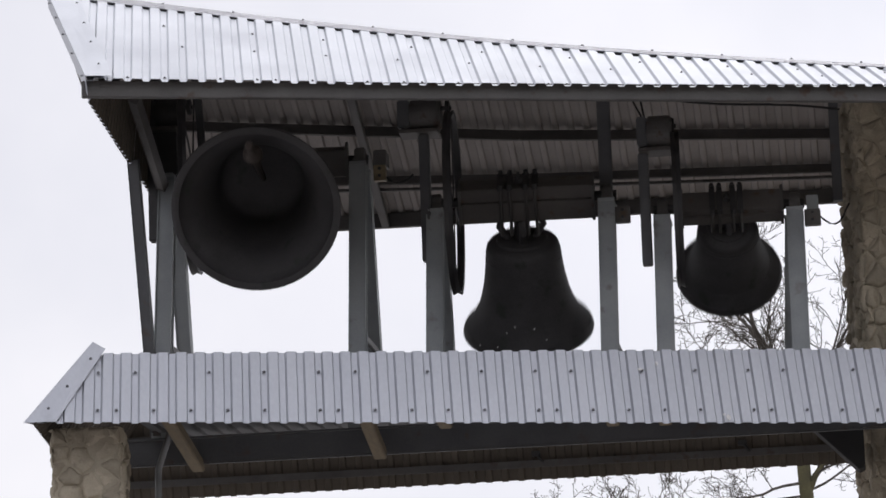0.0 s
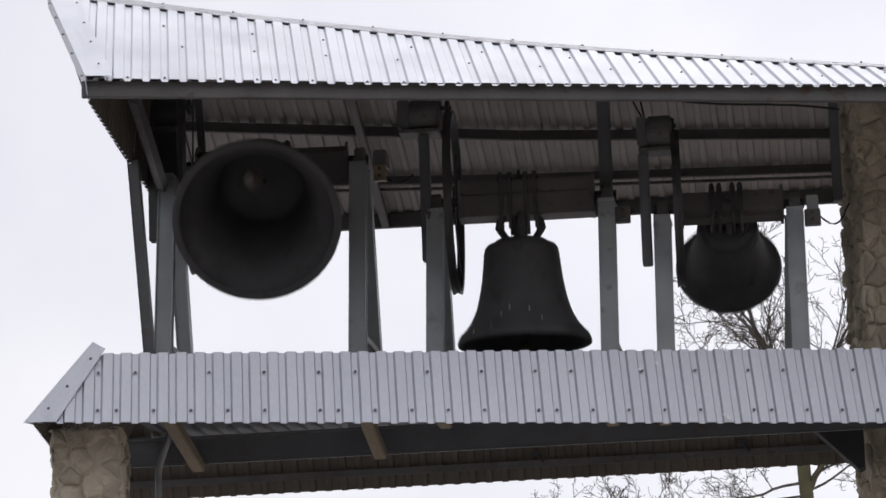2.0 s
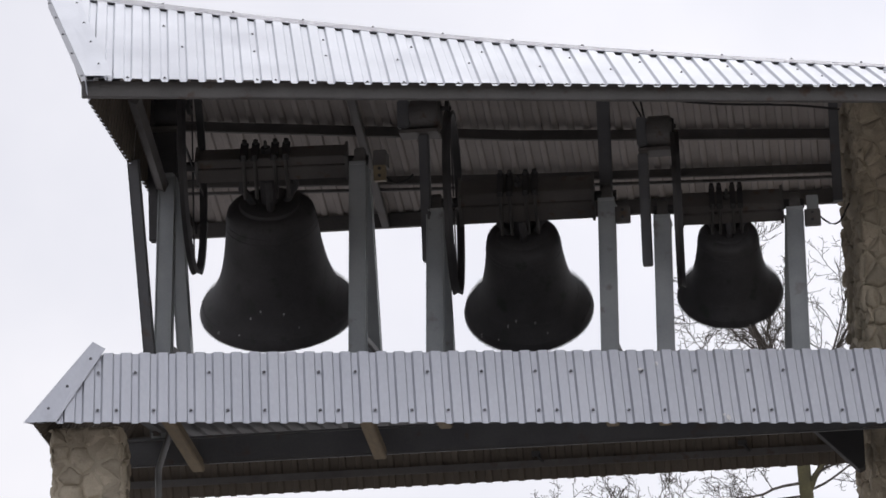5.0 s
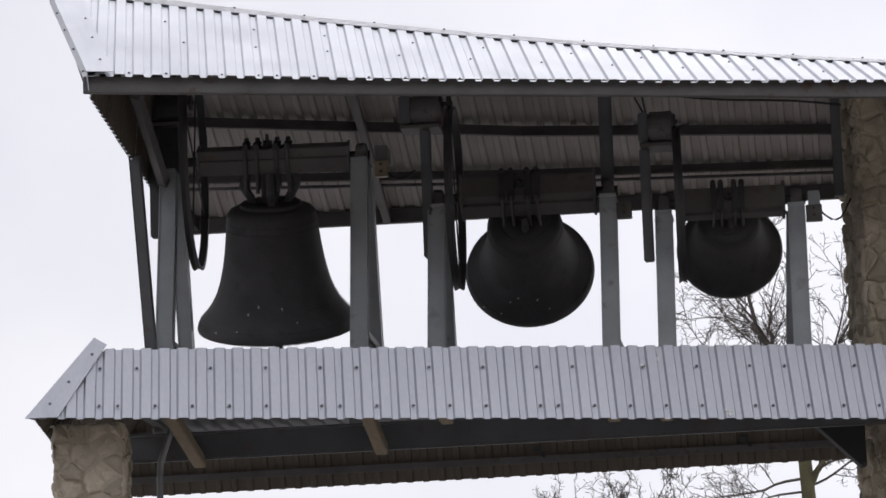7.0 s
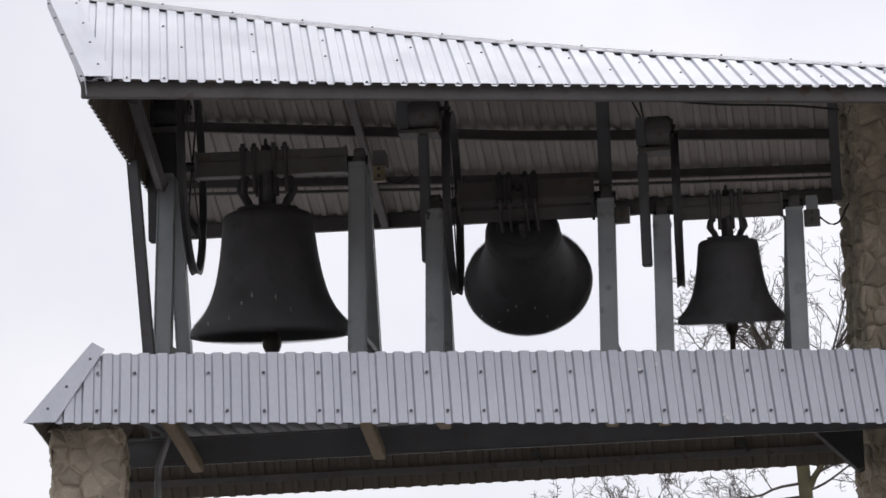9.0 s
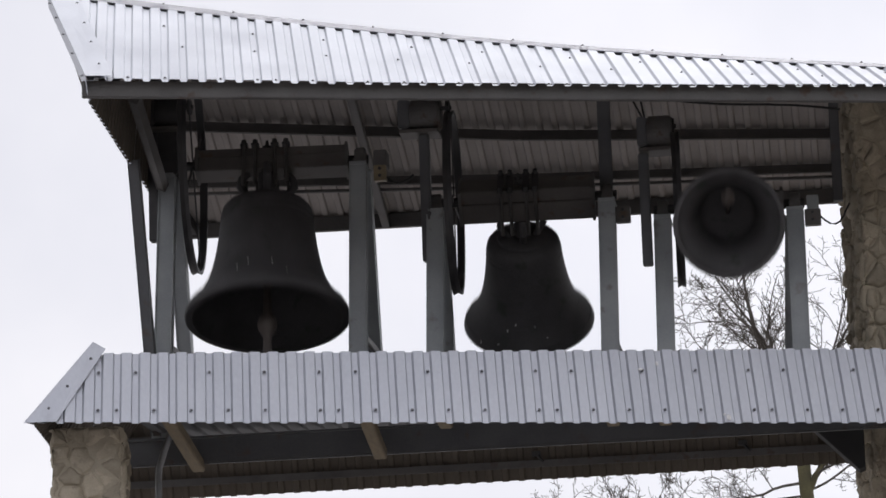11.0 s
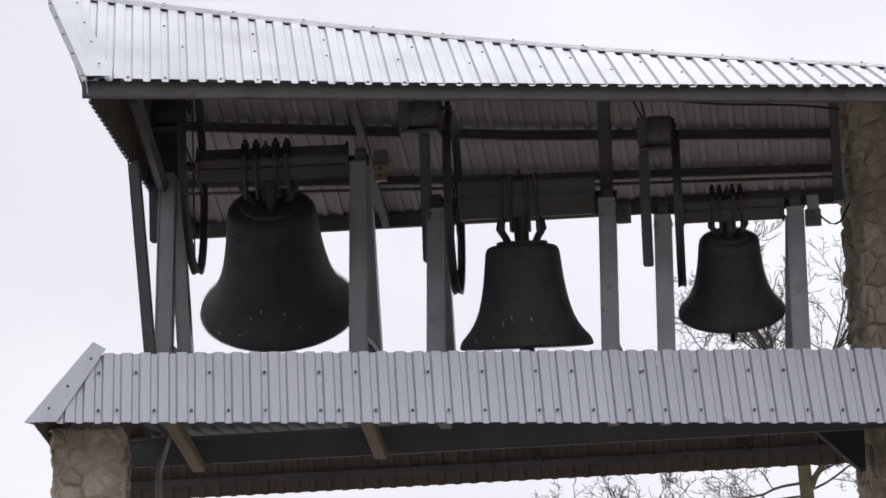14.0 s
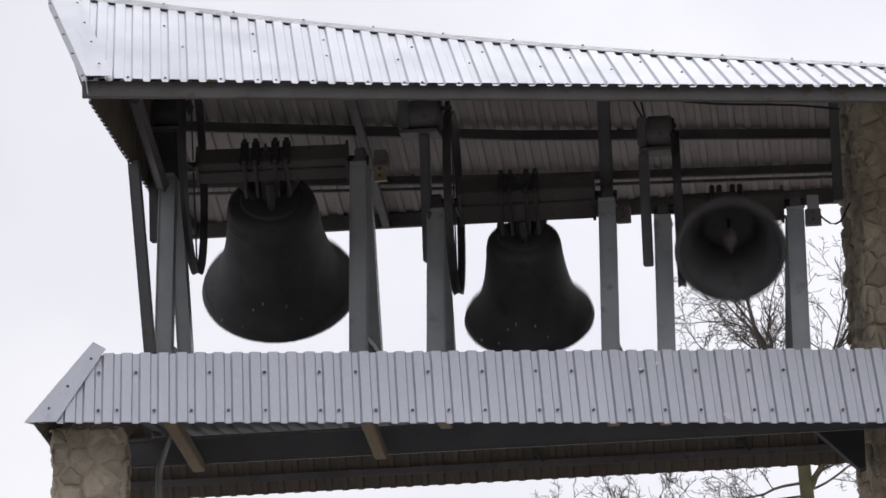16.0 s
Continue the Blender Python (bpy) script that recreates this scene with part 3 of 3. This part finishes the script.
    tube(bm, [(x, BELL_Y, axis + stock / 2 - 0.01), (x, BELL_Y, axis + stock / 2 + 0.05 + 0.09 * r)], 0.03 * r + 0.004, 10, 0.012)
    bmesh.ops.create_cone(bm, cap_ends=True, segments=6, radius1=0.06 * r + 0.006, radius2=0.055 * r + 0.006, depth=0.045, matrix=pose(x, BELL_Y, axis + stock / 2 + 0.03))
    part("clapper_bolt", bm, M_IRON, bell, "black bolt with a nut")
    # headstock with end plates
    x0, x1 = (a for a in tall)
    bm = bmesh.new()
    block(bm, (x0, BELL_Y - 0.11, axis - stock / 2), (x1, BELL_Y + 0.11, axis + stock / 2 * 0.2), 0.006)
    block(bm, (x0, BELL_Y - 0.095, axis + stock / 2 * 0.2 + 0.002), (x1, BELL_Y + 0.095, axis + stock / 2), 0.006)
    stock_ob = part("headstock", bm, M_STOCK, bell, "brown-grey steel headstock")
    for ax in (x0, x1):
        bm = bmesh.new()
        block(bm, (ax - 0.012, BELL_Y - 0.13, axis - stock / 2 - 0.01), (ax + 0.012, BELL_Y + 0.13, axis + stock / 2 + 0.01), 0.004)
        part("end_plate", bm, M_DARK, stock_ob)
    # straps with bolts that hold the crown
    for k in (-0.235, -0.115, 0.095, 0.215):
        for sy in (-1, 1):
            bm = bmesh.new()
            px = x + k * r * 1.15
            tube(bm, [(px + 0.05 * k * r, BELL_Y + sy * 0.125, axis - stock / 2 - 0.6 * h), (px, BELL_Y + sy * 0.125, axis), (px, BELL_Y + sy * 0.125, axis + stock / 2 + 0.02 + 0.055 * r)], 0.007 + 0.014 * r, 8)
            part("strap_rod", bm, M_ROD, stock_ob)
        bm = bmesh.new()
        block(bm, (px - 0.05 * r, BELL_Y - 0.145, axis + stock / 2 + 0.004), (px + 0.05 * r, BELL_Y + 0.145, axis + stock / 2 + 0.022), 0.004)
        for sy in (-1, 1):
            bmesh.ops.create_cone(bm, cap_ends=True, segments=6, radius1=0.012 + 0.018 * r, radius2=0.011 + 0.017 * r, depth=0.035, matrix=pose(px, BELL_Y + sy * 0.125, axis + stock / 2 + 0.036))
        part("clamp", bm, M_IRON, stock_ob)
    return bell, lip, top


def clapper_of(bell, x, axis, r, lip, top):
    pivot = Vector((x, BELL_Y, top - 0.16 * r))
    bm = bmesh.new()
    end = lip - 0.1 * r
    tube(bm, [pivot, (x, BELL_Y, (pivot.z + end) / 2), (x, BELL_Y, end)], 0.035 * r, 10, 0.055 * r)
    ball = [(0.0, 0.15), (0.07, 0.135), (0.105, 0.09), (0.12, 0.03), (0.115, -0.04), (0.09, -0.095), (0.06, -0.125), (0.05, -0.17), (0.055, -0.5), (0.04, -0.54), (0.0, -0.54)]
    revolve(bm, [(a * r, b * r) for a, b in ball[::-1]], (x, BELL_Y, end), 24)
    bmesh.ops.recalc_face_normals(bm, faces=bm.faces)
    return part("clapper", bm, M_CLAP, bell, "rust-brown iron clapper with a round ball", at=pivot, smooth=True)


def wheel_of(bell, x, axis, r, label):
    bm = bmesh.new()
    n = 72
    ring = []
    for k in range(n):
        a = 6.283185 * k / n
        d = Vector((0, math.cos(a), math.sin(a)))
        c = Vector((x, BELL_Y, axis))
        ring.append([bm.verts.new(c + d * rr + Vector((dx, 0, 0))) for rr, dx in ((r, -0.034), (r - 0.018, 0), (r, 0.034), (r - 0.035, 0.03), (r - 0.035, -0.03))])
    for k in range(n):
        p, q = ring[k], ring[(k + 1) % n]
        for i in range(5):
            bm.faces.new((p[i], p[(i + 1) % 5], q[(i + 1) % 5], q[i]))
    bmesh.ops.recalc_face_normals(bm, faces=bm.faces)
    w = part("drive_wheel", bm, M_IRON, bell, label, smooth=True)
    for k in range(4):
        a = 6.283185 * (k + 0.5) / 4
        bm = bmesh.new()
        d = Vector((0, math.cos(a), math.sin(a)))
        bar(bm, Vector((x, BELL_Y, axis)) + d * 0.05, Vector((x, BELL_Y, axis)) + d * (r - 0.03), 0.025, 0.012, (1, 0, 0), 0.002)
        part("spoke", bm, M_IRON, w)
    return w


def shaft_of(bell, a, b, axis):
    bm = bmesh.new()
    tube(bm, [(a, BELL_Y, axis), (b, BELL_Y, axis)], 0.04, 16)
    part("shaft", bm, M_IRON, bell, smooth=True)


BELLS = []


def bells():
    for x, axis, r, hang, stock, wx, wr, ends, shaft, label in (
            (-1.775, 8.24, 0.67, 1.428, 0.205, -2.39, 0.9, (-2.35, -1.11), (-2.66, -0.93), "largest bell of dark weathered bronze, swinging in its headstock"),
            (0.315, 7.806, 0.545, 1.21, 0.3, -0.225, 0.76, (-0.17, 0.92), (-0.42, 1.11), "middle bell of dark weathered bronze, swinging in its headstock"),
            (2.005, 7.64, 0.44, 0.935, 0.18, 1.61, 0.64, (1.64, 2.45), (1.41, 2.63), "smallest bell of dark weathered bronze, swinging in its headstock")):
        bell, lip, top = swinging_bell(x, axis, r, hang, stock, wx, wr, label, ends)
        cl = clapper_of(bell, x, axis, r, lip, top)
        wheel_of(bell, wx, axis, wr, "thin black rim wheel for the drive chain")
        shaft_of(bell, shaft[0], shaft[1], axis)
        BELLS.append((bell, cl))


# ---------- trees ----------
def bare_tree(at, lean, fork, girth, limbs, seed, label):
    """A tapered trunk that forks into given limbs (way, length, radius, drop below the fork), each with side branches, twigs and spurs, crooked and tapered."""
    rnd = random.Random(seed)
    t = thing("bare_tree", at, label, "tree", "bare trees behind the tower")
    twigs = bmesh.new()

    def crooked(p, d, length, steps, wild, lift):
        pts, ways = [p], []
        for i in range(steps):
            d = (d + Vector((rnd.gauss(0, 1), rnd.gauss(0, 1), rnd.gauss(0, 1))) * wild + Vector((0, 0, lift))).normalized()
            p = p + d * length / steps
            pts.append(p)
            ways.append(d)
        return pts, ways

    def aside(d, angle):
        n = Vector((rnd.uniform(-1, 1), rnd.uniform(-1, 1), rnd.uniform(-1, 1))).cross(d).normalized()
        return d * math.cos(angle) + n * math.sin(angle)

    def branch(p, d, length, r, level, bm):
        steps = (12, 9, 6, 3)[level]
        pts, ways = crooked(p, d, length, steps, (0.1, 0.15, 0.2, 0.25)[level], (0.01, 0.02, 0.03, 0.05)[level])
        end = max(0.0026, r * (0.25, 0.35, 0.6, 0.8)[level])
        tube(bm, pts, r, (7, 5, 4, 3)[level], end)
        if level == 3:
            return
        for i in range((3, 2, 1)[level], steps + 1):
            if rnd.random() < (0.95, 0.85, 0.8)[level]:
                rr = r + (end - r) * i / steps
                reach = length * (0.62, 0.5, 0.42)[level] * rnd.uniform(0.5, 1.1) * (1.1 - 0.6 * i / steps)
                branch(pts[i], aside(ways[i - 1], radians(rnd.uniform(28, 62))), max(0.07, reach), max(0.0032, rr * (0.5, 0.55, 0.7)[level]), level + 1, twigs)

    top, ways = crooked(Vector(at), Vector((lean, 0, 1)).normalized(), fork, 9, 0.03, 0.06)
    bm = bmesh.new()
    tube(bm, top, girth * 1.9, 12, girth)
    part("trunk", bm, M_MOSS, t, "mossy trunk", smooth=True)
    for way, length, r, drop in limbs:
        bm = bmesh.new()
        branch(top[-1] - ways[-1] * (0.03 + drop), Vector(way).normalized(), length, r, 0, bm)
        part("limb", bm, M_MOSS if r > 0.04 else M_BARK, t, smooth=True)
    tagged(part("crown", twigs, M_BARK, t), kind="stuff")


def trees():
    bare_tree((2.75, 12.5, 0), -0.045, 7.5, 0.07,
              (((-0.42, 0.0, 1.0), 2.1, 0.034, 0.0), ((-0.85, 0.2, 1.0), 2.1, 0.028, 0.05), ((-1.0, -0.2, 0.75), 1.8, 0.022, 0.1), ((0.1, 0.3, 1.0), 2.3, 0.03, 0.0), ((0.4, -0.2, 1.0), 2.1, 0.026, 0.06),
               ((0.8, 0.2, 0.8), 1.9, 0.022, 0.1), ((0.55, 0.05, 1.0), 2.0, 0.022, 0.2), ((0.3, 0.1, 1.0), 1.8, 0.02, 0.25), ((-0.15, -0.4, 1.0), 2.2, 0.026, 0.0), ((-0.6, -0.5, 1.0), 2.0, 0.024, 0.15), ((0.6, 0.3, 1.0), 0.9, 0.045, 0.75),
               ((-1.0, 0.2, 0.12), 1.5, 0.018, 0.6), ((-0.9, -0.3, -0.1), 1.3, 0.015, 0.75), ((0.9, 0.2, 0.1), 1.3, 0.016, 0.7), ((-0.8, 0.4, 0.25), 1.4, 0.015, 0.95)), 11,
              "bare deciduous tree with fine dark twigs and a mossy trunk")
    bare_tree((-0.62, 14.0, 0), 0.0, 5.95, 0.045,
              (((0.35, 0.0, 1.0), 1.3, 0.03, 0.0), ((-0.5, 0.2, 0.9), 1.3, 0.022, 0.1), ((-0.9, -0.2, 0.6), 1.5, 0.02, 0.2), ((0.9, 0.3, 0.5), 1.6, 0.02, 0.0), ((0.1, -0.5, 1.0), 1.2, 0.018, 0.1),
               ((1.0, -0.3, 0.65), 1.6, 0.018, 0.1), ((-1.0, 0.2, 0.5), 1.4, 0.016, 0.0), ((1.0, 0.2, 0.4), 1.5, 0.016, 0.1), ((-0.2, 0.5, 1.0), 1.2, 0.018, 0.0)), 8, "low bare tree with thin crooked branches")


def sky_block_belt():
    """Unseen belt added behind the viewer to close the yard and block sky light."""
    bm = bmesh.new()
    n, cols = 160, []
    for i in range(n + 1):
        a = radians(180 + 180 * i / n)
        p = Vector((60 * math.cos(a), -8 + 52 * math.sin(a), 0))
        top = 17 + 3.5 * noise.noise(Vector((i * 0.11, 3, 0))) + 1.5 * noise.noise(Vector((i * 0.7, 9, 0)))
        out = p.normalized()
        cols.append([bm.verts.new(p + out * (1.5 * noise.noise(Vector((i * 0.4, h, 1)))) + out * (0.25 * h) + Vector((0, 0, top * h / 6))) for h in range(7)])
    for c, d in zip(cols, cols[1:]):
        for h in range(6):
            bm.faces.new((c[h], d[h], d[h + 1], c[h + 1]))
    tagged(part("backdrop", bm, M_BARK), "unseen dark belt added round the yard to block low sky", "woods", kind="structure")


# ---------- stone pillars ----------
def cells(w, h, size, rnd):
    """Convex cells of scattered seeds of uneven density over w by h, each a list of 2D points."""
    nx, ny = max(1, round(w / size)), max(1, round(h / (size * 0.8)))
    seeds = []
    for j in range(-1, ny + 1):
        for i in range(-1, nx + 1):
            u, v = (i + 0.5 + rnd.uniform(-0.42, 0.42) + 0.5 * (j % 2)) * w / nx, (j + 0.5 + rnd.uniform(-0.36, 0.36)) * h / ny
            seeds.append((u, v))
            if rnd.random() < 0.22:
                seeds.append((u + size * rnd.uniform(0.25, 0.45), v + size * rnd.uniform(-0.4, 0.4)))
    res = []
    for a in seeds:
        poly = [(0.0, 0.0), (w, 0.0), (w, h), (0.0, h)]
        if not (-size < a[0] < w + size and -size < a[1] < h + size):
            continue
        for b in seeds:
            if b is a or (a[0] - b[0]) ** 2 + (a[1] - b[1]) ** 2 > (3 * size) ** 2:
                continue
            mx, my, nx_, ny_ = (a[0] + b[0]) / 2, (a[1] + b[1]) / 2, b[0] - a[0], b[1] - a[1]
            out = []
            for k in range(len(poly)):
                p, q = poly[k], poly[(k + 1) % len(poly)]
                dp, dq = (p[0] - mx) * nx_ + (p[1] - my) * ny_, (q[0] - mx) * nx_ + (q[1] - my) * ny_
                if dp <= 0:
                    out.append(p)
                if dp * dq < 0:
                    f = dp / (dp - dq)
                    out.append((p[0] + (q[0] - p[0]) * f, p[1] + (q[1] - p[1]) * f))
            poly = out
            if len(poly) < 3:
                break
        if len(poly) >= 3:
            res.append(poly)
    return res


def stone(bm, poly, place, rnd, rough):
    """One hewn rubble stone bedded in a wall face; place(u, v, d) gives the world's point."""
    cx, cy = sum(p[0] for p in poly) / len(poly), sum(p[1] for p in poly) / len(poly)
    pts = []
    for k in range(len(poly)):
        p, q = poly[k], poly[(k + 1) % len(poly)]
        for f in (0.08, 0.35, 0.65, 0.92):
            pts.append((p[0] + (q[0] - p[0]) * f + rnd.uniform(-0.006, 0.006), p[1] + (q[1] - p[1]) * f + rnd.uniform(-0.006, 0.006)))
    proud = rnd.uniform(0.028, 0.034 + rough)
    tx, ty = rnd.uniform(-0.12, 0.12), rnd.uniform(-0.16, 0.04)
    off = Vector((rnd.uniform(0, 50), rnd.uniform(0, 50), 0))
    rings = []
    for inset, d in ((0.002, -0.02), (0.009, proud * 0.55), (0.02, proud * 0.84), (0.038, proud * 0.97), (0.06, proud * 1.03)):
        ring = []
        for u, v in pts:
            l = max(0.001, math.hypot(u - cx, v - cy))
            f = max(0.12, 1 - inset / l)
            uu, vv = cx + (u - cx) * f, cy + (v - cy) * f
            wave = 0.5 * rough * noise.noise(Vector((uu * 14, vv * 14, 0)) + off) if d > 0 else 0.0
            ring.append(bm.verts.new(place(uu, vv, d + ((uu - cx) * tx + (vv - cy) * ty if d > 0 else 0) + wave)))
        rings.append(ring)
    for r1, r2 in zip(rings, rings[1:]):
        for k in range(len(r1)):
            j = (k + 1) % len(r1)
            bm.faces.new((r1[k], r1[j], r2[j], r2[k]))
    mid = bm.verts.new(place(cx, cy, proud * 1.05))
    for k in range(len(rings[-1])):
        bm.faces.new((rings[-1][k], rings[-1][(k + 1) % len(rings[-1])], mid))


def pillar(name, x0, y0, w, deep, yaw, z1, z_split, seed, size, bed, rough, label):
    """A rubble pillar turned by yaw round its front corner at x0, y0; bed is how far the mortar reaches out between the stones."""
    rnd = random.Random(seed)
    along, inward = Vector((math.cos(yaw), math.sin(yaw), 0)), Vector((-math.sin(yaw), math.cos(yaw), 0))
    corner = Vector((x0, y0, 0))
    mid = corner + along * w / 2 + inward * deep / 2
    p = thing(name, mid, label, "pillar", "rubble stone pillars")
    bm = bmesh.new()
    bar(bm, mid + Vector((0, 0, z1 / 2)) - inward * (deep / 2 - 0.03 + bed), mid + Vector((0, 0, z1 / 2)) + inward * (deep / 2 - 0.03 + bed), w - 0.06 + 2 * bed, z1, bevel=0.015)
    part("core", bm, M_MORTAR, p, "grey-beige mortar core")

    def spot(u, v, z):
        return corner + along * u + inward * v + Vector((0, 0, z))

    faces = ((w, lambda u, v, d: spot(u, 0.03 - d, v)),
             (deep, lambda u, v, d: spot(w - 0.03 + d, u, v)),
             (deep, lambda u, v, d: spot(0.03 - d, deep - u, v)),
             (w, lambda u, v, d: spot(w - u, deep - 0.03 + d, v)))
    lower = bmesh.new()
    for n, (wide, place) in enumerate(faces):
        for poly in cells(wide, z1 - z_split, size, rnd):
            b = bmesh.new()
            stone(b, poly, lambda u, v, d: place(u, v + z_split, d), rnd, rough)
            bmesh.ops.recalc_face_normals(b, faces=b.faces)
            part("stone", b, M_STONE, p, smooth=True)
        for poly in cells(wide, z_split, 0.3, rnd):
            stone(lower, poly, place, rnd, rough)
    bmesh.ops.recalc_face_normals(lower, faces=lower.faces)
    tagged(part("lower_stonework", lower, M_STONE, p, smooth=True), kind="stuff")


def pillars():
    pillar("stone_pillar", -3.035, -0.75, 0.52, 0.9, radians(9), 5.72, 4.9, 3, 0.165, 0.026, 0.026, "beige rubble stone pillar under the skirt roof")
    pillar("stone_pillar", 3.075, 2.0, 1.3, 0.75, radians(12), 8.6, 5.0, 4, 0.175, 0.023, 0.034, "tall beige rubble stone pillar that reaches the roof")


def side_light_block():
    """An unseen plain wall, added beside the tower to cut sky light from there."""
    bm = bmesh.new()
    block(bm, (7.2, -5.0, 0), (7.6, 6.0, 8.5), 0.02)
    tagged(part("unseen_wall_east", bm, M_MORTAR), "unseen plain grey-beige wall added beside the tower to cut side light", "wall", kind="structure")


def small_things():
    # rain pipe beside the pillar
    pipe = thing("rain_pipe", (-2.35, 0.3, 0), "thin grey metal rain pipe with a bend", "pipe")
    bm = bmesh.new()
    tube(bm, [(-2.31, 0.2, 5.8), (-2.37, 0.22, 5.66), (-2.425, 0.25, 5.52), (-2.43, 0.25, 5.44), (-2.425, 0.25, 0.0)], 0.026, 12)
    part("pipe_run", bm, M_PIPE, pipe, smooth=True)
    # brace plate at the tall pillar
    br = thing("brace", (2.8, 1.85, 5.48), "dark steel corner gusset between beam and pillar", "brace")
    bm = bmesh.new()
    front = [bm.verts.new((x, 1.75, z)) for x, z in ((2.56, 5.9), (3.0, 5.9), (3.0, 5.46), (2.95, 5.44), (2.53, 5.86))]
    back = [bm.verts.new((v.co.x, 2.01, v.co.z)) for v in front]
    bm.faces.new(front)
    bm.faces.new(back[::-1])
    for k in range(5):
        bm.faces.new((front[k], back[k], back[(k + 1) % 5], front[(k + 1) % 5]))
    bmesh.ops.recalc_face_normals(bm, faces=bm.faces)
    bmesh.ops.bevel(bm, geom=bm.edges[:], offset=0.006, segments=1, affect="EDGES")
    part("brace_bar", bm, M_RUBBER, br)
    # loose cables
    for pts, lb in (([(2.755, 1.62, 7.49), (2.79, 1.62, 7.455), (2.83, 1.62, 7.425), (2.87, 1.61, 7.415), (2.91, 1.6, 7.43), (2.945, 1.58, 7.475), (2.965, 1.75, 7.56), (2.99, 2.1, 7.68)], "thin grey cable hanging in a loop by the pillar"),
                    ([(-0.765, 1.65, 8.04), (-0.73, 1.65, 8.005), (-0.68, 1.65, 7.985), (-0.63, 1.65, 7.99), (-0.58, 1.65, 8.015), (-0.54, 1.65, 8.05)], "thin black cable beside the bearing")):
        c = thing("cable", pts[0], lb, "cable", "loose cables")
        bm = bmesh.new()
        tube(bm, pts, 0.008, 6)
        part("wire", bm, M_RUBBER, c, smooth=True)
    for pts, rad, lb in (([(1.28, 1.5, 8.62), (1.3, 1.5, 8.5), (1.36, 1.52, 8.38)], 0.009, "black cable down to the motor"),
                         ([(1.33, 1.5, 8.62), (1.36, 1.5, 8.5), (1.38, 1.52, 8.38)], 0.009, "black cable down to the motor"),
                         ([(2.2, 1.2, 8.42), (2.45, 1.2, 8.37), (2.7, 1.25, 8.36), (2.95, 1.3, 8.4)], 0.008, "thin black cable slung beside the pillar")):
        c = thing("cable", pts[0], lb, "cable", "loose cables")
        bm = bmesh.new()
        tube(bm, pts, rad, 6)
        part("wire", bm, M_RUBBER, c, smooth=True)
    # hooks on the back skirt
    for x in (0.22, 1.95):
        h = thing("hook", (x, 2.9, 5.86), "small black steel hook on the skirt rail", "hook", "hooks on the skirt")
        bm = bmesh.new()
        block(bm, (x, 2.84, 5.84), (x + 0.075, 2.88, 5.885), 0.006)
        tube(bm, [(x + 0.05, 2.86, 5.85), (x + 0.085, 2.85, 5.8), (x + 0.1, 2.85, 5.79)], 0.012, 8)
        part("hook_body", bm, M_IRON, h)
    pts = [(0.3 + 0.19 * i, 0.2 + 0.085 * i, 8.35 - 0.003 * i - 0.012 * math.sin(i * 0.9)) for i in range(15)]
    c = thing("cable", pts[0], "black cable run slung under the roof edge", "cable", "loose cables")
    bm = bmesh.new()
    tube(bm, pts, 0.009, 6)
    part("wire", bm, M_RUBBER, c, smooth=True)


# ---------- swinging ----------
def swing(t, amp, period, top_time):
    """A pendulum's angle in degrees: amp at top_time."""
    n, th, om, dt = 0, radians(amp), 0.0, 0.002
    tab = [th]
    while th > 0:
        om -= math.sin(th) * dt
        th += om * dt
        tab.append(th)
    q = (t - top_time) / period % 1.0
    q = q if q <= 0.5 else 1.0 - q
    sign = 1 if q <= 0.25 else -1
    f = (q if q <= 0.25 else 0.5 - q) / 0.25 * (len(tab) - 1)
    i = min(int(f), len(tab) - 2)
    return sign * math.degrees(tab[i] + (tab[i + 1] - tab[i]) * (f - i))


def motions():
    for (bell, clap), turn, amp, period, top, bias in zip(BELLS, (5.5, 3.0, 3.0), (62.5, 73, 80.5), (1.9025, 1.838, 1.691), (-0.012, 0.628, 1.01), (0, 2, 1.5)):
        c, p = bell.location.copy(), clap.location.copy()
        rows, crow = [], []
        for k in range(161):
            t = k * 0.1
            a = swing(t, amp, period, top) + bias
            rows.append((t, pose(c.x, c.y, c.z, -a, 0, turn)))
            b = 26 * (swing(t + 0.02, amp, period, top) / amp) ** 3
            crow.append((t, pose(p.x, p.y, p.z, -b)))
        walk(bell, rows)
        walk(clap, crow)


ground()
sky_block_belt()
side_light_block()
upper_roof()
skirt_roof()
deck()
bell_frame()
drives()
bells()
small_things()
trees()
pillars()
motions()
